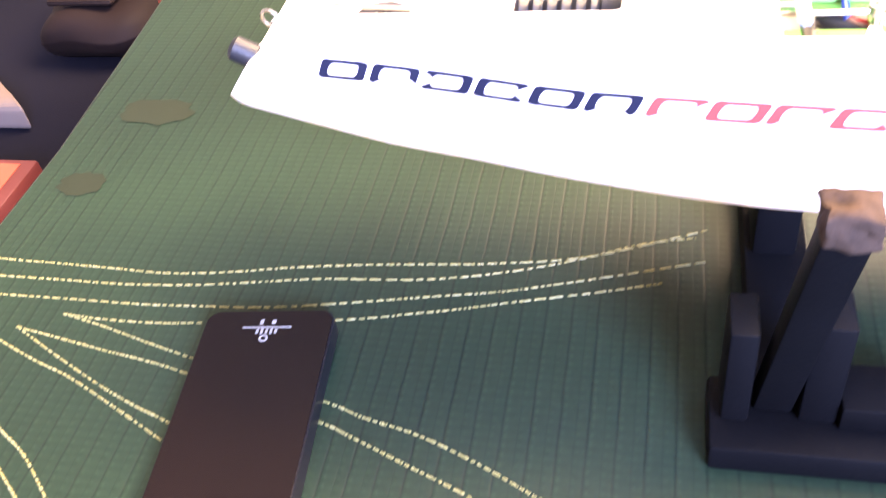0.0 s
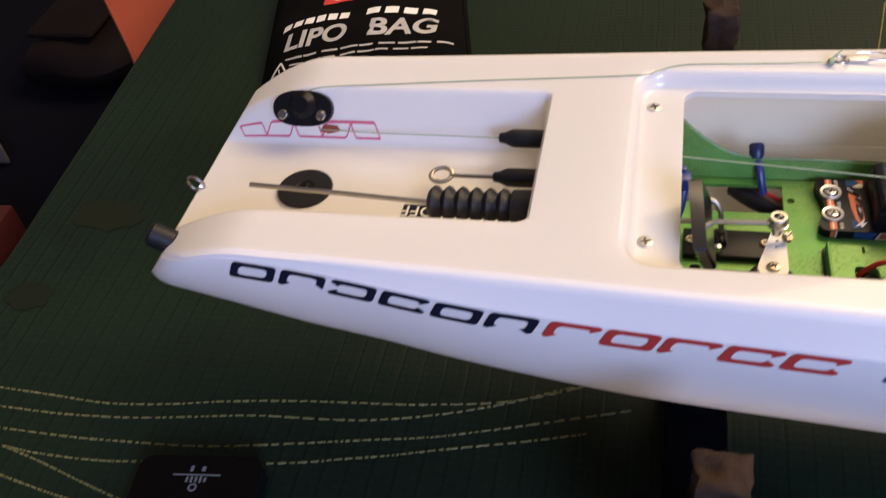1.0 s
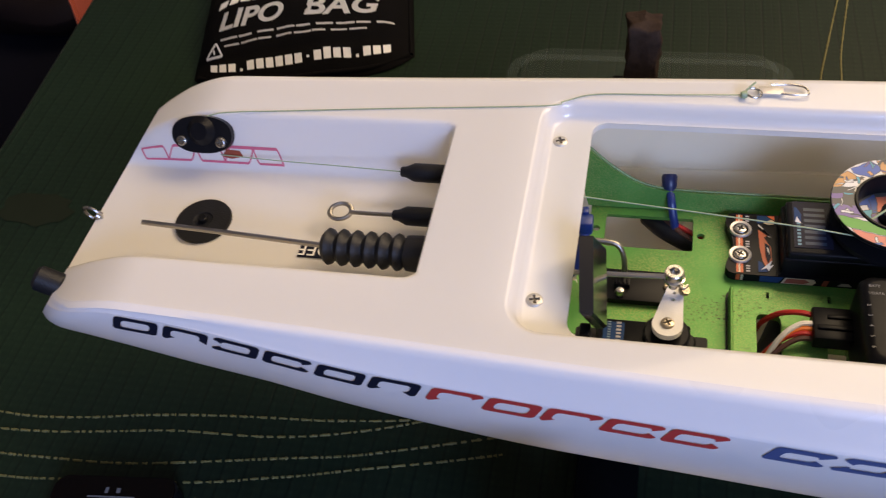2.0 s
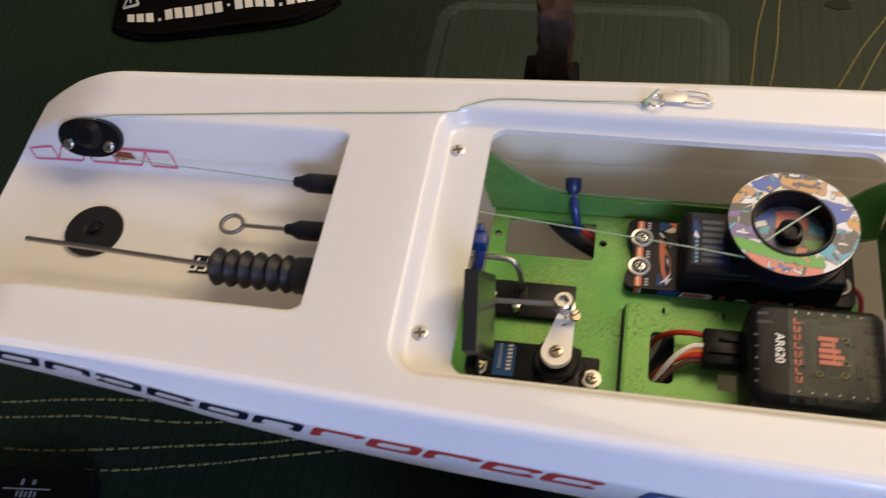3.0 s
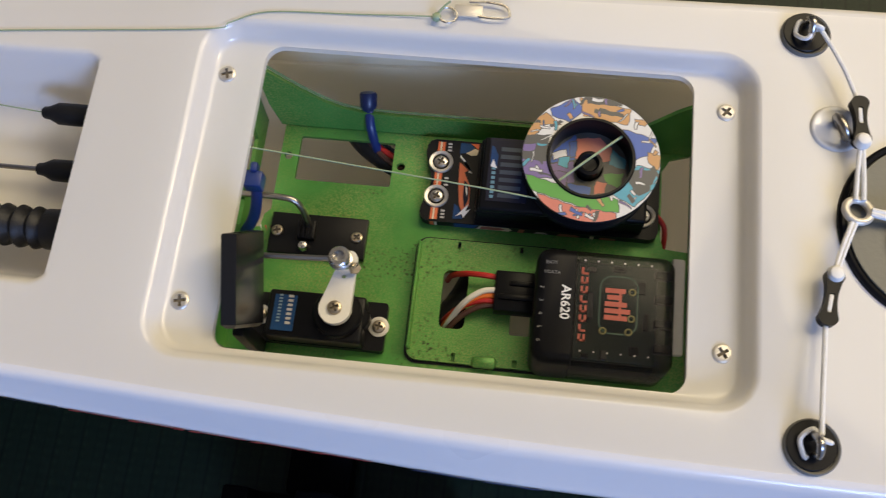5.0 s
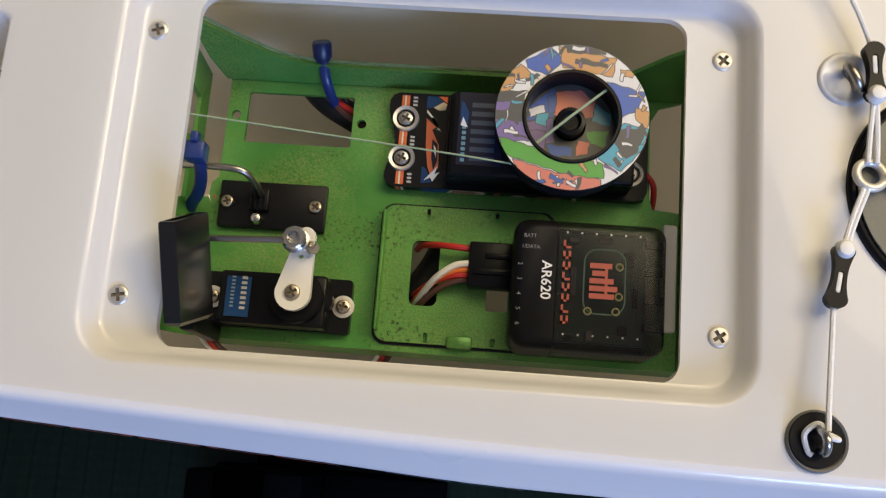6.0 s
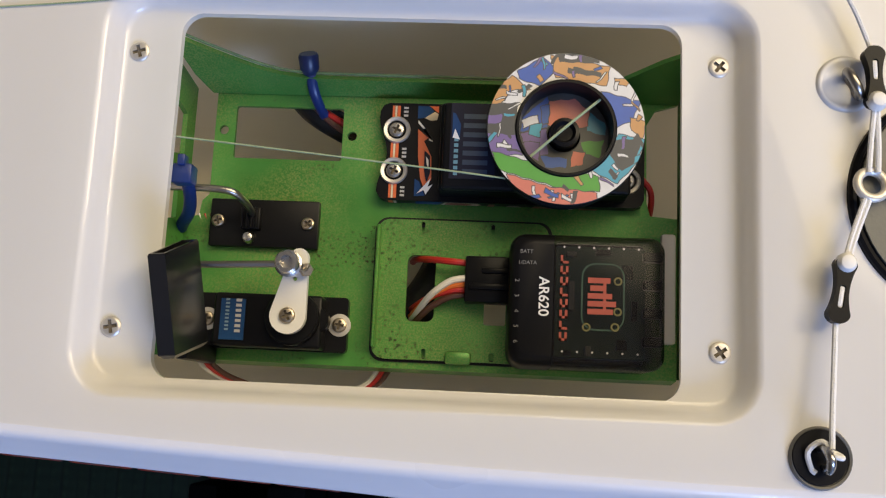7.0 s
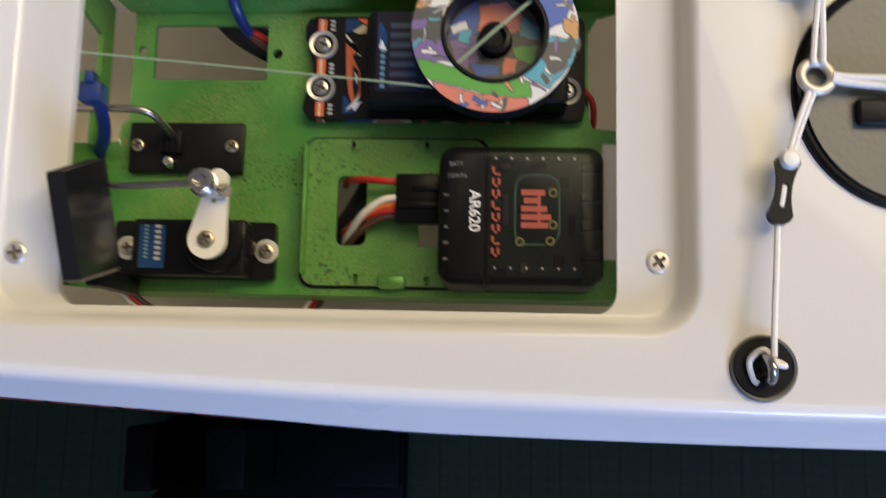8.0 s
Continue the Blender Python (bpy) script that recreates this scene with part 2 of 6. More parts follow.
def cloth_material():
    """Green woven cover: flat ribs with a groove between them, its shade put into the colour, a column of nubs beside
    each groove, fine weft across.
    """
    m, n, l, b = nodes_of("green_woven_cover")

    def calc(op, *args, clamp=False):
        node = n.new("ShaderNodeMath")
        node.operation, node.use_clamp = op, clamp
        for i, v in enumerate(args):
            if isinstance(v, (int, float)):
                node.inputs[i].default_value = v
            else:
                l.new(v, node.inputs[i])
        return node.outputs[0]

    def cloud(scale, detail=2.0):
        node = n.new("ShaderNodeTexNoise")
        node.inputs["Scale"].default_value, node.inputs["Detail"].default_value = scale, detail
        l.new(co.outputs["Object"], node.inputs["Vector"])
        return node.outputs["Fac"]

    def bump_at(u, centre, width):
        """1 at the centre of the repeat, falling to 0 at the width."""
        d = calc("ABSOLUTE", calc("SUBTRACT", u, centre))
        return calc("SUBTRACT", 1.0, calc("DIVIDE", calc("MINIMUM", d, calc("SUBTRACT", 1.0, d)), width), clamp=True)

    co = n.new("ShaderNodeTexCoord")
    sep = n.new("ShaderNodeSeparateXYZ")
    l.new(co.outputs["Object"], sep.inputs[0])
    x = calc("MULTIPLY_ADD", cloud(40), 0.0012, sep.outputs["X"])
    y = calc("MULTIPLY_ADD", cloud(70), 0.0020, sep.outputs["Y"])
    u = calc("FRACT", calc("DIVIDE", x, PITCH))
    weft = calc("SINE", calc("MULTIPLY", y, 2 * math.pi / 0.0033))
    weft = calc("MULTIPLY", weft, calc("MULTIPLY", cloud(260), 1.4))
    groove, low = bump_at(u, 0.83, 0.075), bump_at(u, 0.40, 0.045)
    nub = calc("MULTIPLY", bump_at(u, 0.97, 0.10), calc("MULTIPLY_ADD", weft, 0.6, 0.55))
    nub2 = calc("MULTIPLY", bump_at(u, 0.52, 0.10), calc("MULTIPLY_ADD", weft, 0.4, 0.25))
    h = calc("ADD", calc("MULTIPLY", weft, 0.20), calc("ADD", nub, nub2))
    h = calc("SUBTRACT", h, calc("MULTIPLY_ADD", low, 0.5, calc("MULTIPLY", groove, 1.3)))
    bp = n.new("ShaderNodeBump")
    bp.inputs["Strength"].default_value, bp.inputs["Distance"].default_value = 0.10, 0.0005
    l.new(h, bp.inputs["Height"])
    l.new(bp.outputs["Normal"], b.inputs["Normal"])
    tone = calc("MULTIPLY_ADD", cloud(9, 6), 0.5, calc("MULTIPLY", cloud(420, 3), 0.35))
    # the height also drives the tone, so groove shade is painted in
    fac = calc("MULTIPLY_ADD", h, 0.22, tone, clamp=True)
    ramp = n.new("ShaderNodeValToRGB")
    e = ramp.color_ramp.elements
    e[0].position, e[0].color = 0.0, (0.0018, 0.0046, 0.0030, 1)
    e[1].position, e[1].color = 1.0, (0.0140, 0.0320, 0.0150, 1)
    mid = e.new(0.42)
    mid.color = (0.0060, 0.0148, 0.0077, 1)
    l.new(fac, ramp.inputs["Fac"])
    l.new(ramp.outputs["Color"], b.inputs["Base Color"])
    b.inputs["Roughness"].default_value = 0.46
    b.inputs["Specular IOR Level"].default_value = 0.19
    return m


PITCH = 0.0085   # one rib of the cover
COVER = cloth_material()
STAIN = mat("brown_stain", (0.0078, 0.0115, 0.0056), 0.6, 0, 0.2, 60, 0.1, 900, spec=0.15)


# ---------------------------------------------------------------- shape helpers
def mesh_of(name, bm, material, smooth=40):
    bmesh.ops.recalc_face_normals(bm, faces=bm.faces)
    for f in bm.faces:
        f.smooth = True
    for e in bm.edges:
        if len(e.link_faces) == 2 and e.calc_face_angle(0) > radians(smooth):
            e.smooth = False
    me = bpy.data.meshes.new(name)
    bm.to_mesh(me)
    bm.free()
    for one in (material if isinstance(material, (list, tuple)) else [material]):
        me.materials.append(one)
    return me


def part(name, bm, material, parent, label="", smooth=40):
    ob = new(name, mesh_of(name, bm, material, smooth))
    ob.parent = parent
    if label:
        tagged(ob, label)
    return ob


def solid(name, bm, material, label, category, kind="", group="", smooth=40):
    return tagged(new(name, mesh_of(name, bm, material, smooth)), label, category, group, kind)


def empty(name, label, category, at=(0, 0, 0), group=""):
    ob = new(name)
    ob.empty_display_size = 0.01
    return tagged(ob, label, category, group)


def rbox(x0, x1, y0, y1, z0, z1, r=0.0006, seg=2, m=None, bm=None):
    b2 = bmesh.new()
    bmesh.ops.create_cube(b2, size=1.0)
    for v in b2.verts:
        v.co = Vector((x0 + (v.co.x + .5) * (x1 - x0), y0 + (v.co.y + .5) * (y1 - y0), z0 + (v.co.z + .5) * (z1 - z0)))
    if r:
        bmesh.ops.bevel(b2, geom=list(b2.edges), offset=r, segments=seg, profile=0.5, affect="EDGES")
    return joined(b2, m, bm)


def joined(b2, m=None, bm=None):
    if m is not None:
        bmesh.ops.transform(b2, matrix=m, verts=b2.verts)
    if bm is None:
        return b2
    me = bpy.data.meshes.new("tmp")
    b2.to_mesh(me)
    b2.free()
    bm.from_mesh(me)
    bpy.data.meshes.remove(me)
    return bm


def lathe(profile, c, seg=32, axis=None, bm=None):
    """A turned body: profile of (radius, height) along axis from c. Closed at both ends where the radius is 0."""
    b2 = bmesh.new()
    rings = []
    for r, h in profile:
        if r <= 1e-9:
            rings.append([b2.verts.new((0, 0, h))])
        else:
            rings.append([b2.verts.new((r * math.cos(2 * math.pi * i / seg), r * math.sin(2 * math.pi * i / seg), h)) for i in range(seg)])
    for a, b in zip(rings, rings[1:]):
        for i in range(seg):
            j = (i + 1) % seg
            q = [a[i % len(a)], a[j % len(a)], b[j % len(b)], b[i % len(b)]]
            q = list(dict.fromkeys(q))
            if len(q) > 2:
                b2.faces.new(q)
    turn = Vector(axis).to_track_quat("Z", "Y").to_matrix().to_4x4() if axis else Matrix()
    return joined(b2, Matrix.Translation(c) @ turn, bm)


def disc(c, r, h, seg=28, axis=None, bm=None, r2=None, soft=0.15):
    e = min(h, r) * soft
    r2 = r if r2 is None else r2
    return lathe([(0, 0), (r - e, 0), (r, e), (r2, h - e), (r2 - e, h), (0, h)], c, seg, axis, bm)


def smooth_path(pts, n=6):
    pts = [Vector(p) for p in pts]
    if len(pts) < 3:
        return pts
    ext = [pts[0] * 2 - pts[1]] + pts + [pts[-1] * 2 - pts[-2]]
    out = []
    for i in range(1, len(ext) - 2):
        p0, p1, p2, p3 = ext[i - 1:i + 3]
        for k in range(n):
            t = k / n
            out.append(0.5 * ((2 * p1) + (p2 - p0) * t + (2 * p0 - 5 * p1 + 4 * p2 - p3) * t * t + (3 * p1 - p0 - 3 * p2 + p3) * t ** 3))
    return out + [pts[-1]]


def tube(pts, r, seg=8, n=6, bm=None, closed=False, flat=1.0):
    path = smooth_path(pts, n)
    b2 = bmesh.new()
    rings, up = [], Vector((0, 0, 1))
    last = None
    for i, p in enumerate(path):
        if closed:
            d = path[(i + 1) % len(path)] - path[i - 1]
        else:
            d = path[min(i + 1, len(path) - 1)] - path[max(i - 1, 0)]
        d.normalize()
        if last is None:
            s = d.cross(up) if abs(d.z) < 0.95 else d.cross(Vector((0, 1, 0)))
        else:
            s = last - d * last.dot(d)
        s.normalize()
        last = s
        w = s.cross(d)
        rings.append([b2.verts.new(p + (s * math.cos(2 * math.pi * k / seg) + w * math.sin(2 * math.pi * k / seg) * flat) * r) for k in range(seg)])
    pairs = list(zip(rings, rings[1:])) + ([(rings[-1], rings[0])] if closed else [])
    for a, b in pairs:
        for k in range(seg):
            b2.faces.new((a[k], a[(k + 1) % seg], b[(k + 1) % seg], b[k]))
    if not closed:
        b2.faces.new(rings[0])
        b2.faces.new(rings[-1][::-1])
    return joined(b2, None, bm)


def torus(c, R, r, axis=(0, 0, 1), seg=28, ring=10, bm=None, stretch=1.0):
    b2 = bmesh.new()
    rows = [[b2.verts.new(((R + r * math.cos(b)) * math.cos(a) * stretch, (R + r * math.cos(b)) * math.sin(a), r * math.sin(b)))
             for b in [2 * math.pi * k / ring for k in range(ring)]] for a in [2 * math.pi * k / seg for k in range(seg)]]
    for i in range(seg):
        for k in range(ring):
            b2.faces.new((rows[i][k], rows[(i + 1) % seg][k], rows[(i + 1) % seg][(k + 1) % ring], rows[i][(k + 1) % ring]))
    return joined(b2, Matrix.Translation(c) @ Vector(axis).to_track_quat("Z", "Y").to_matrix().to_4x4(), bm)


def rrect(x0, x1, y0, y1, r, n=6):
    out = []
    for cx, cy, a0 in ((x1 - r, y1 - r, 0), (x0 + r, y1 - r, 90), (x0 + r, y0 + r, 180), (x1 - r, y0 + r, 270)):
        out += [(cx + r * math.cos(radians(a0 + 90 * k / n)), cy + r * math.sin(radians(a0 + 90 * k / n))) for k in range(n + 1)]
    return out


def rloop(x0, x1, y0, y1, r, n=8, along=14):
    """The same rounded rectangle, with points along its straight sides too."""
    pts = rrect(x0, x1, y0, y1, r, n)
    out = []
    for i, p in enumerate(pts):
        q = pts[(i + 1) % len(pts)]
        out.append(p)
        if i % (n + 1) == n:
            out += [(p[0] + (q[0] - p[0]) * k / along, p[1] + (q[1] - p[1]) * k / along) for k in range(1, along)]
    return out


def circle(cx, cy, r, n=16):
    return [(cx + r * math.cos(2 * math.pi * k / n), cy + r * math.sin(2 * math.pi * k / n)) for k in range(n)]


def plate(outline, holes, z0, z1, bm=None, m=None):
    """A flat sheet with holes through it."""
    b2 = bmesh.new()
    loops = [[b2.verts.new((x, y, z1)) for x, y in lp] for lp in [outline, *holes]]
    edges = [b2.edges.new((lp[i], lp[(i + 1) % len(lp)])) for lp in loops for i in range(len(lp))]
    bmesh.ops.triangle_fill(b2, use_beauty=True, use_dissolve=False, edges=edges, normal=(0, 0, 1))
    top = list(b2.faces)
    low = {v: b2.verts.new((v.co.x, v.co.y, z0)) for v in list(b2.verts)}
    for f in top:
        b2.faces.new([low[v] for v in reversed(f.verts)])
    for lp in loops:
        for i in range(len(lp)):
            a, b = lp[i], lp[(i + 1) % len(lp)]
            b2.faces.new((a, b, low[b], low[a]))
    return joined(b2, m, bm)


def screw(name, c, r, parent, axis=(0, 0, 1), head=0.0008, material=None, turn=0.3):
    """A pan head with a cross slot, whose recess shade is put into its colour."""
    material = material or STEEL
    q = Vector(axis).to_track_quat("Z", "Y").to_matrix().to_4x4()
    base = Matrix.Translation(c) @ q @ Matrix.Rotation(turn, 4, "Z")
    bm = bmesh.new()
    # cross-shaped ring of the head: outer rim, then the slot's walls sunk into it
    seg, a, w = 32, r * 0.64, r * 0.17
    prof = [(r, 0), (r, head * 0.45), (r * 0.9, head * 0.8), (r * 0.72, head)]
    rings = [[bm.verts.new((rr * math.cos(2 * math.pi * i / seg), rr * math.sin(2 * math.pi * i / seg), hh)) for i in range(seg)] for rr, hh in prof]
    for p, s in zip(rings, rings[1:]):
        for i in range(seg):
            bm.faces.new((p[i], p[(i + 1) % seg], s[(i + 1) % seg], s[i]))
    cross = [(a, -w), (a, w), (w, w), (w, a), (-w, a), (-w, w), (-a, w), (-a, -w), (-w, -w), (-w, -a), (w, -a), (w, -w)]
    lp = [bm.verts.new((x, y, head)) for x, y in cross]
    edges = [bm.edges.new((lp[i], lp[(i + 1) % 12])) for i in range(12)]
    edges += [e for e in bm.edges if e.verts[0] in rings[-1] and e.verts[1] in rings[-1]]
    bmesh.ops.triangle_fill(bm, use_beauty=True, edges=edges, normal=(0, 0, 1))
    low = [bm.verts.new((x * 0.8, y * 0.8, head - min(r * 0.45, head * 0.8))) for x, y in cross]
    for i in range(12):
        bm.faces.new((lp[i], lp[(i + 1) % 12], low[(i + 1) % 12], low[i]))
    bm.faces.new(low)
    floor_v = set(low)
    for f in bm.faces:
        if any(v in floor_v for v in f.verts):
            f.material_index = 1
    bmesh.ops.transform(bm, matrix=base, verts=bm.verts)
    return part(name, bm, [material, SLOT], parent, "", 30)


def lettering(name, text, size, m, material, parent, label="", bold=0.0):
    cu = bpy.data.curves.new(name, "FONT")
    cu.body, cu.size, cu.align_x, cu.align_y, cu.extrude, cu.offset = text, size, "CENTER", "CENTER", 0.00003, bold
    tmp = new(name + "_tmp", cu)
    bpy.context.view_layer.update()
    me = bpy.data.meshes.new_from_object(tmp.evaluated_get(bpy.context.evaluated_depsgraph_get()))
    bpy.data.objects.remove(tmp)
    me.transform(m)
    me.materials.clear()
    me.materials.append(material)
    ob = new(name, me)
    ob.parent = parent
    if label:
        tagged(ob, label)
    return ob


def hermite(xs, ys, x):
    """A smooth curve through (xs, ys) that does not overshoot."""
    n = len(xs)
    if x <= xs[0]:
        return ys[0]
    if x >= xs[-1]:
        return ys[-1]
    d = [(ys[i + 1] - ys[i]) / (xs[i + 1] - xs[i]) for i in range(n - 1)]
    t = [d[0]] + [0 if d[i - 1] * d[i] <= 0 else 2 * d[i - 1] * d[i] / (d[i - 1] + d[i]) for i in range(1, n - 1)] + [d[-1]]
    i = max(k for k in range(n - 1) if xs[k] <= x)
    h = xs[i + 1] - xs[i]
    s = (x - xs[i]) / h
    return ((2 * s ** 3 - 3 * s * s + 1) * ys[i] + (s ** 3 - 2 * s * s + s) * h * t[i] + (3 * s * s - 2 * s ** 3) * ys[i + 1] + (s ** 3 - s * s) * h * t[i + 1])


def step01(t):
    t = min(1, max(0, t))
    return t * t * (3 - 2 * t)

# ---------------------------------------------------------------- the room
TOP = 0.0195     # table cover
FLOOR = -0.72
D = 0.130        # deck


def wall_slab(name, x0, x1, y0, y1, z0, z1, material, label):
    return solid(name, rbox(x0, x1, y0, y1, z0, z1, 0), material, label, "wall", "structure")


solid("floor", rbox(-2.2, 2.6, -1.9, 2.2, FLOOR - 0.1, FLOOR, 0), FLOORM, "dark brown wooden floor in shade", "floor", "structure")
solid("ceiling", rbox(-2.2, 2.6, -1.9, 2.2, 1.70, 1.80, 0), CEILM, "plain off-white ceiling above the table", "ceiling", "structure")
wall_slab("wall_north", -2.2, 2.6, 2.2, 2.3, FLOOR, 1.70, WALLM, "plain beige painted wall behind the table")
wall_slab("wall_west", -2.3, -2.2, -1.9, 2.2, FLOOR, 1.70, WALLM, "plain beige painted wall beside the table")
wall_slab("wall_east", 2.6, 2.7, -1.9, 2.2, FLOOR, 1.70, WALLM, "plain beige painted wall at the bow end")
# the south wall has the window opening
bm = rbox(-2.2, 0.50, -2.0, -1.9, FLOOR, 1.70, 0)
rbox(1.50, 2.6, -2.0, -1.9, FLOOR, 1.70, 0, bm=bm)
rbox(0.50, 1.50, -2.0, -1.9, FLOOR, 0.70, 0, bm=bm)
rbox(0.50, 1.50, -2.0, -1.9, 1.60, 1.70, 0, bm=bm)
solid("wall_south", bm, WALLM, "plain beige wall with a window opening", "wall", "structure")

# the table under its cover
table = empty("table", "table under a green woven vinyl cover with gold lines", "table")
part("tabletop", rbox(-0.338, 1.15, -0.62, 0.70, TOP - 0.032, TOP - 0.0015, 0.003), BROWNLEATHER, table, "dark wooden tabletop under the cover")
leg = rbox(-0.03, 0.03, -0.03, 0.03, FLOOR, TOP - 0.033, 0.003)
leg_mesh = mesh_of("leg", leg, BROWNLEATHER)
for lx, ly in ((-0.27, -0.55), (-0.27, 0.63), (1.08, -0.55), (1.08, 0.63)):
    ob = new("leg", leg_mesh)
    ob.location, ob.parent = (lx, ly, 0), table

# the cover: one sheet with low ribs, hanging over the edge
cover = empty("table_cover", "green ribbed woven vinyl cover with gold line pattern on the table", "tablecloth")
bm = bmesh.new()


def EDGE(y):
    """The table's left edge, a little askew."""
    return -0.3428 + 0.0008 * math.sin(y * 23) - 0.07 * max(0, y - 0.08)


xs, dips = [], []
for k in range(-37, 42):
    for f, dip in ((0, .00002), (.07, 0), (.36, 0), (.40, .00002), (.44, 0), (.76, 0), (.80, .00004), (.86, .00004), (.92, 0)):
        xs.append((k + f) * PITCH)
        dips.append(dip)
xs, dips = xs + [0.37 + 0.08 * i for i in range(10)], dips + [0] * 10
ys = [-0.64, -0.4, -0.25, -0.15, -0.05, 0.05, 0.15, 0.25, 0.35, 0.5, 0.72]
rows = []
for yv in ys:
    row = [bm.verts.new((EDGE(yv) - 0.0010, yv, TOP - 0.06)), bm.verts.new((EDGE(yv) - 0.0010, yv, TOP - 0.004)),
           bm.verts.new((EDGE(yv) + 0.0004, yv, TOP - 0.0008))]
    for i, xv in enumerate(xs):
        row.append(bm.verts.new((xv if i > 4 else EDGE(yv) + .002 + (xs[5] - EDGE(yv) - .002) * i / 5, yv, TOP - dips[i])))
    rows.append(row)
for a, b in zip(rows, rows[1:]):
    for i in range(len(a) - 1):
        bm.faces.new((a[i], a[i + 1], b[i + 1], b[i]))
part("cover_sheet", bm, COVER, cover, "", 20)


def gold_line(pts, width, seed):
    """A woven thread lying along the cover, rising over each rib."""
    rnd = random.Random(seed)
    path = smooth_path([(x, y, TOP) for x, y in pts], 70)
    b2 = bmesh.new()
    prev, left, gap = None, 8, 1
    for a, b in zip(path, path[1:]):
        d = b - a
        s = Vector((-d.y, d.x, 0)).normalized() * width / 2
        w = s * rnd.uniform(0.45, 1.1)
        up = Vector((0, 0, rnd.uniform(-.0001, .0002)))
        row = [b2.verts.new(a + c + up) for c in (-w, -w * .5 + Vector((0, 0, .0004)), w * .5 + Vector((0, 0, .0004)), w)]
        left -= 1
        if left <= 0 and seed < 10:
            for v in row:
                v.co.z -= .0010
        if left < -gap:
            left, gap = rnd.randint(5, 12), rnd.randint(0, 1)
        if prev:
            for k in range(3):
                b2.faces.new((prev[k], row[k], row[k + 1], prev[k + 1]))
        prev = row
    part("gold_line", b2, GOLD, cover)


NEAR_LINES = [
    [(-.3425, -.0190), (-.3293, -.0200), (-.3012, -.0211), (-.2788, -.0221), (-.2546, -.0231), (-.2305, -.0207), (-.2093, -.0171), (-.1861, -.0142), (-.1609, -.0121), (-.1343, -.0100), (-.100, -.004), (-.060, .012)],
    [(-.3425, -.0285), (-.3241, -.0291), (-.2968, -.0295), (-.2704, -.0299), (-.2433, -.0284), (-.2177, -.0250), (-.1947, -.0218), (-.1593, -.0197), (-.1336, -.0150), (-.1085, -.0075), (-.0836, .0028), (-.0642, .0076)],
    [(-.3425, -.0380), (-.3184, -.0386), (-.2893, -.0389), (-.2613, -.0393), (-.2391, -.0386), (-.2093, -.0370), (-.1752, -.0315), (-.1536, -.0276), (-.1322, -.0240), (-.1189, -.0208), (-.0962, -.0145), (-.060, -.004)],
    [(-.2874, -.0462), (-.2710, -.0476), (-.2486, -.0476), (-.2317, -.0461), (-.1810, -.0405), (-.1578, -.0359), (-.1407, -.0322), (-.1257, -.0283), (-.0957, -.0211), (-.0753, -.0156)],
    [(-.2874, -.0462), (-.2694, -.0507), (-.2488, -.0568), (-.2306, -.0618), (-.1790, -.0752), (-.1645, -.0801), (-.1453, -.0850), (-.1248, -.0935), (-.1072, -.1023), (-.080, -.115)],
]
LOWER_LINES = [
    [(-.3023, -.0538), (-.2815, -.0579), (-.2617, -.0619), (-.2475, -.0644), (-.2300, -.0684), (-.1795, -.0827), (-.1662, -.0877), (-.1464, -.0959), (-.1263, -.1042), (-.100, -.117)],
    [(-.3023, -.0538), (-.2797, -.0656), (-.2564, -.0770), (-.2407, -.0836), (-.2287, -.0879), (-.205, -.098)],
    [(-.3230, -.0530), (-.3053, -.0606), (-.2872, -.0681), (-.2707, -.0740), (-.2486, -.0844), (-.2265, -.0953), (-.205, -.106)],
    [(-.3000, -.0860), (-.2834, -.0971), (-.2702, -.1054), (-.2541, -.1198), (-.245, -.130)],
    [(-.2900, -.0990), (-.2744, -.1122), (-.2647, -.1201), (-.255, -.130)],
]
FAR_LINES = [
    [(.0540, .270), (.0432, .2130), (.0395, .1926), (.0376, .1696), (.0357, .1490), (.032, .11)],
    [(.0580, .270), (.0498, .2134), (.0480, .1881), (.0456, .1666), (.0424, .1495), (.036, .11)],
    [(.1280, .270), (.1008, .2171), (.0927, .2019), (.0828, .1845), (.0733, .1641), (.0655, .1480), (.050, .115)],
    [(.1350, .270), (.1073, .2176), (.0980, .1997), (.0879, .1787), (.0787, .1562)],
    [(.0787, .1562), (.0896, .1607), (.1031, .1696), (.1160, .1809), (.145, .207)],
    [(.0600, .1330), (.0782, .1463), (.0903, .1536), (.1082, .1641), (.1215, .1743), (.150, .196)],
]
for i, ln in enumerate(NEAR_LINES + LOWER_LINES + FAR_LINES):
    gold_line(ln, 0.0012, i)


def stain(cx, cy, rx, ry, seed):
    rnd = random.Random(seed)
    b2 = bmesh.new()
    vs = [b2.verts.new((cx + rx * rnd.uniform(.82, 1.1) * math.cos(a), cy + ry * rnd.uniform(.82, 1.1) * math.sin(a), TOP + 0.0003)) for a in [2 * math.pi * k / 20 for k in range(20)]]
    b2.faces.new(vs)
    part("stain", b2, STAIN, cover, "dull brown stain")


stain(-.3175, .0262, .0112, .0085, 1)
stain(-.3060, .0790, .0190, .0105, 2)
stain(.0748, .2110, .0060, .0030, 3)

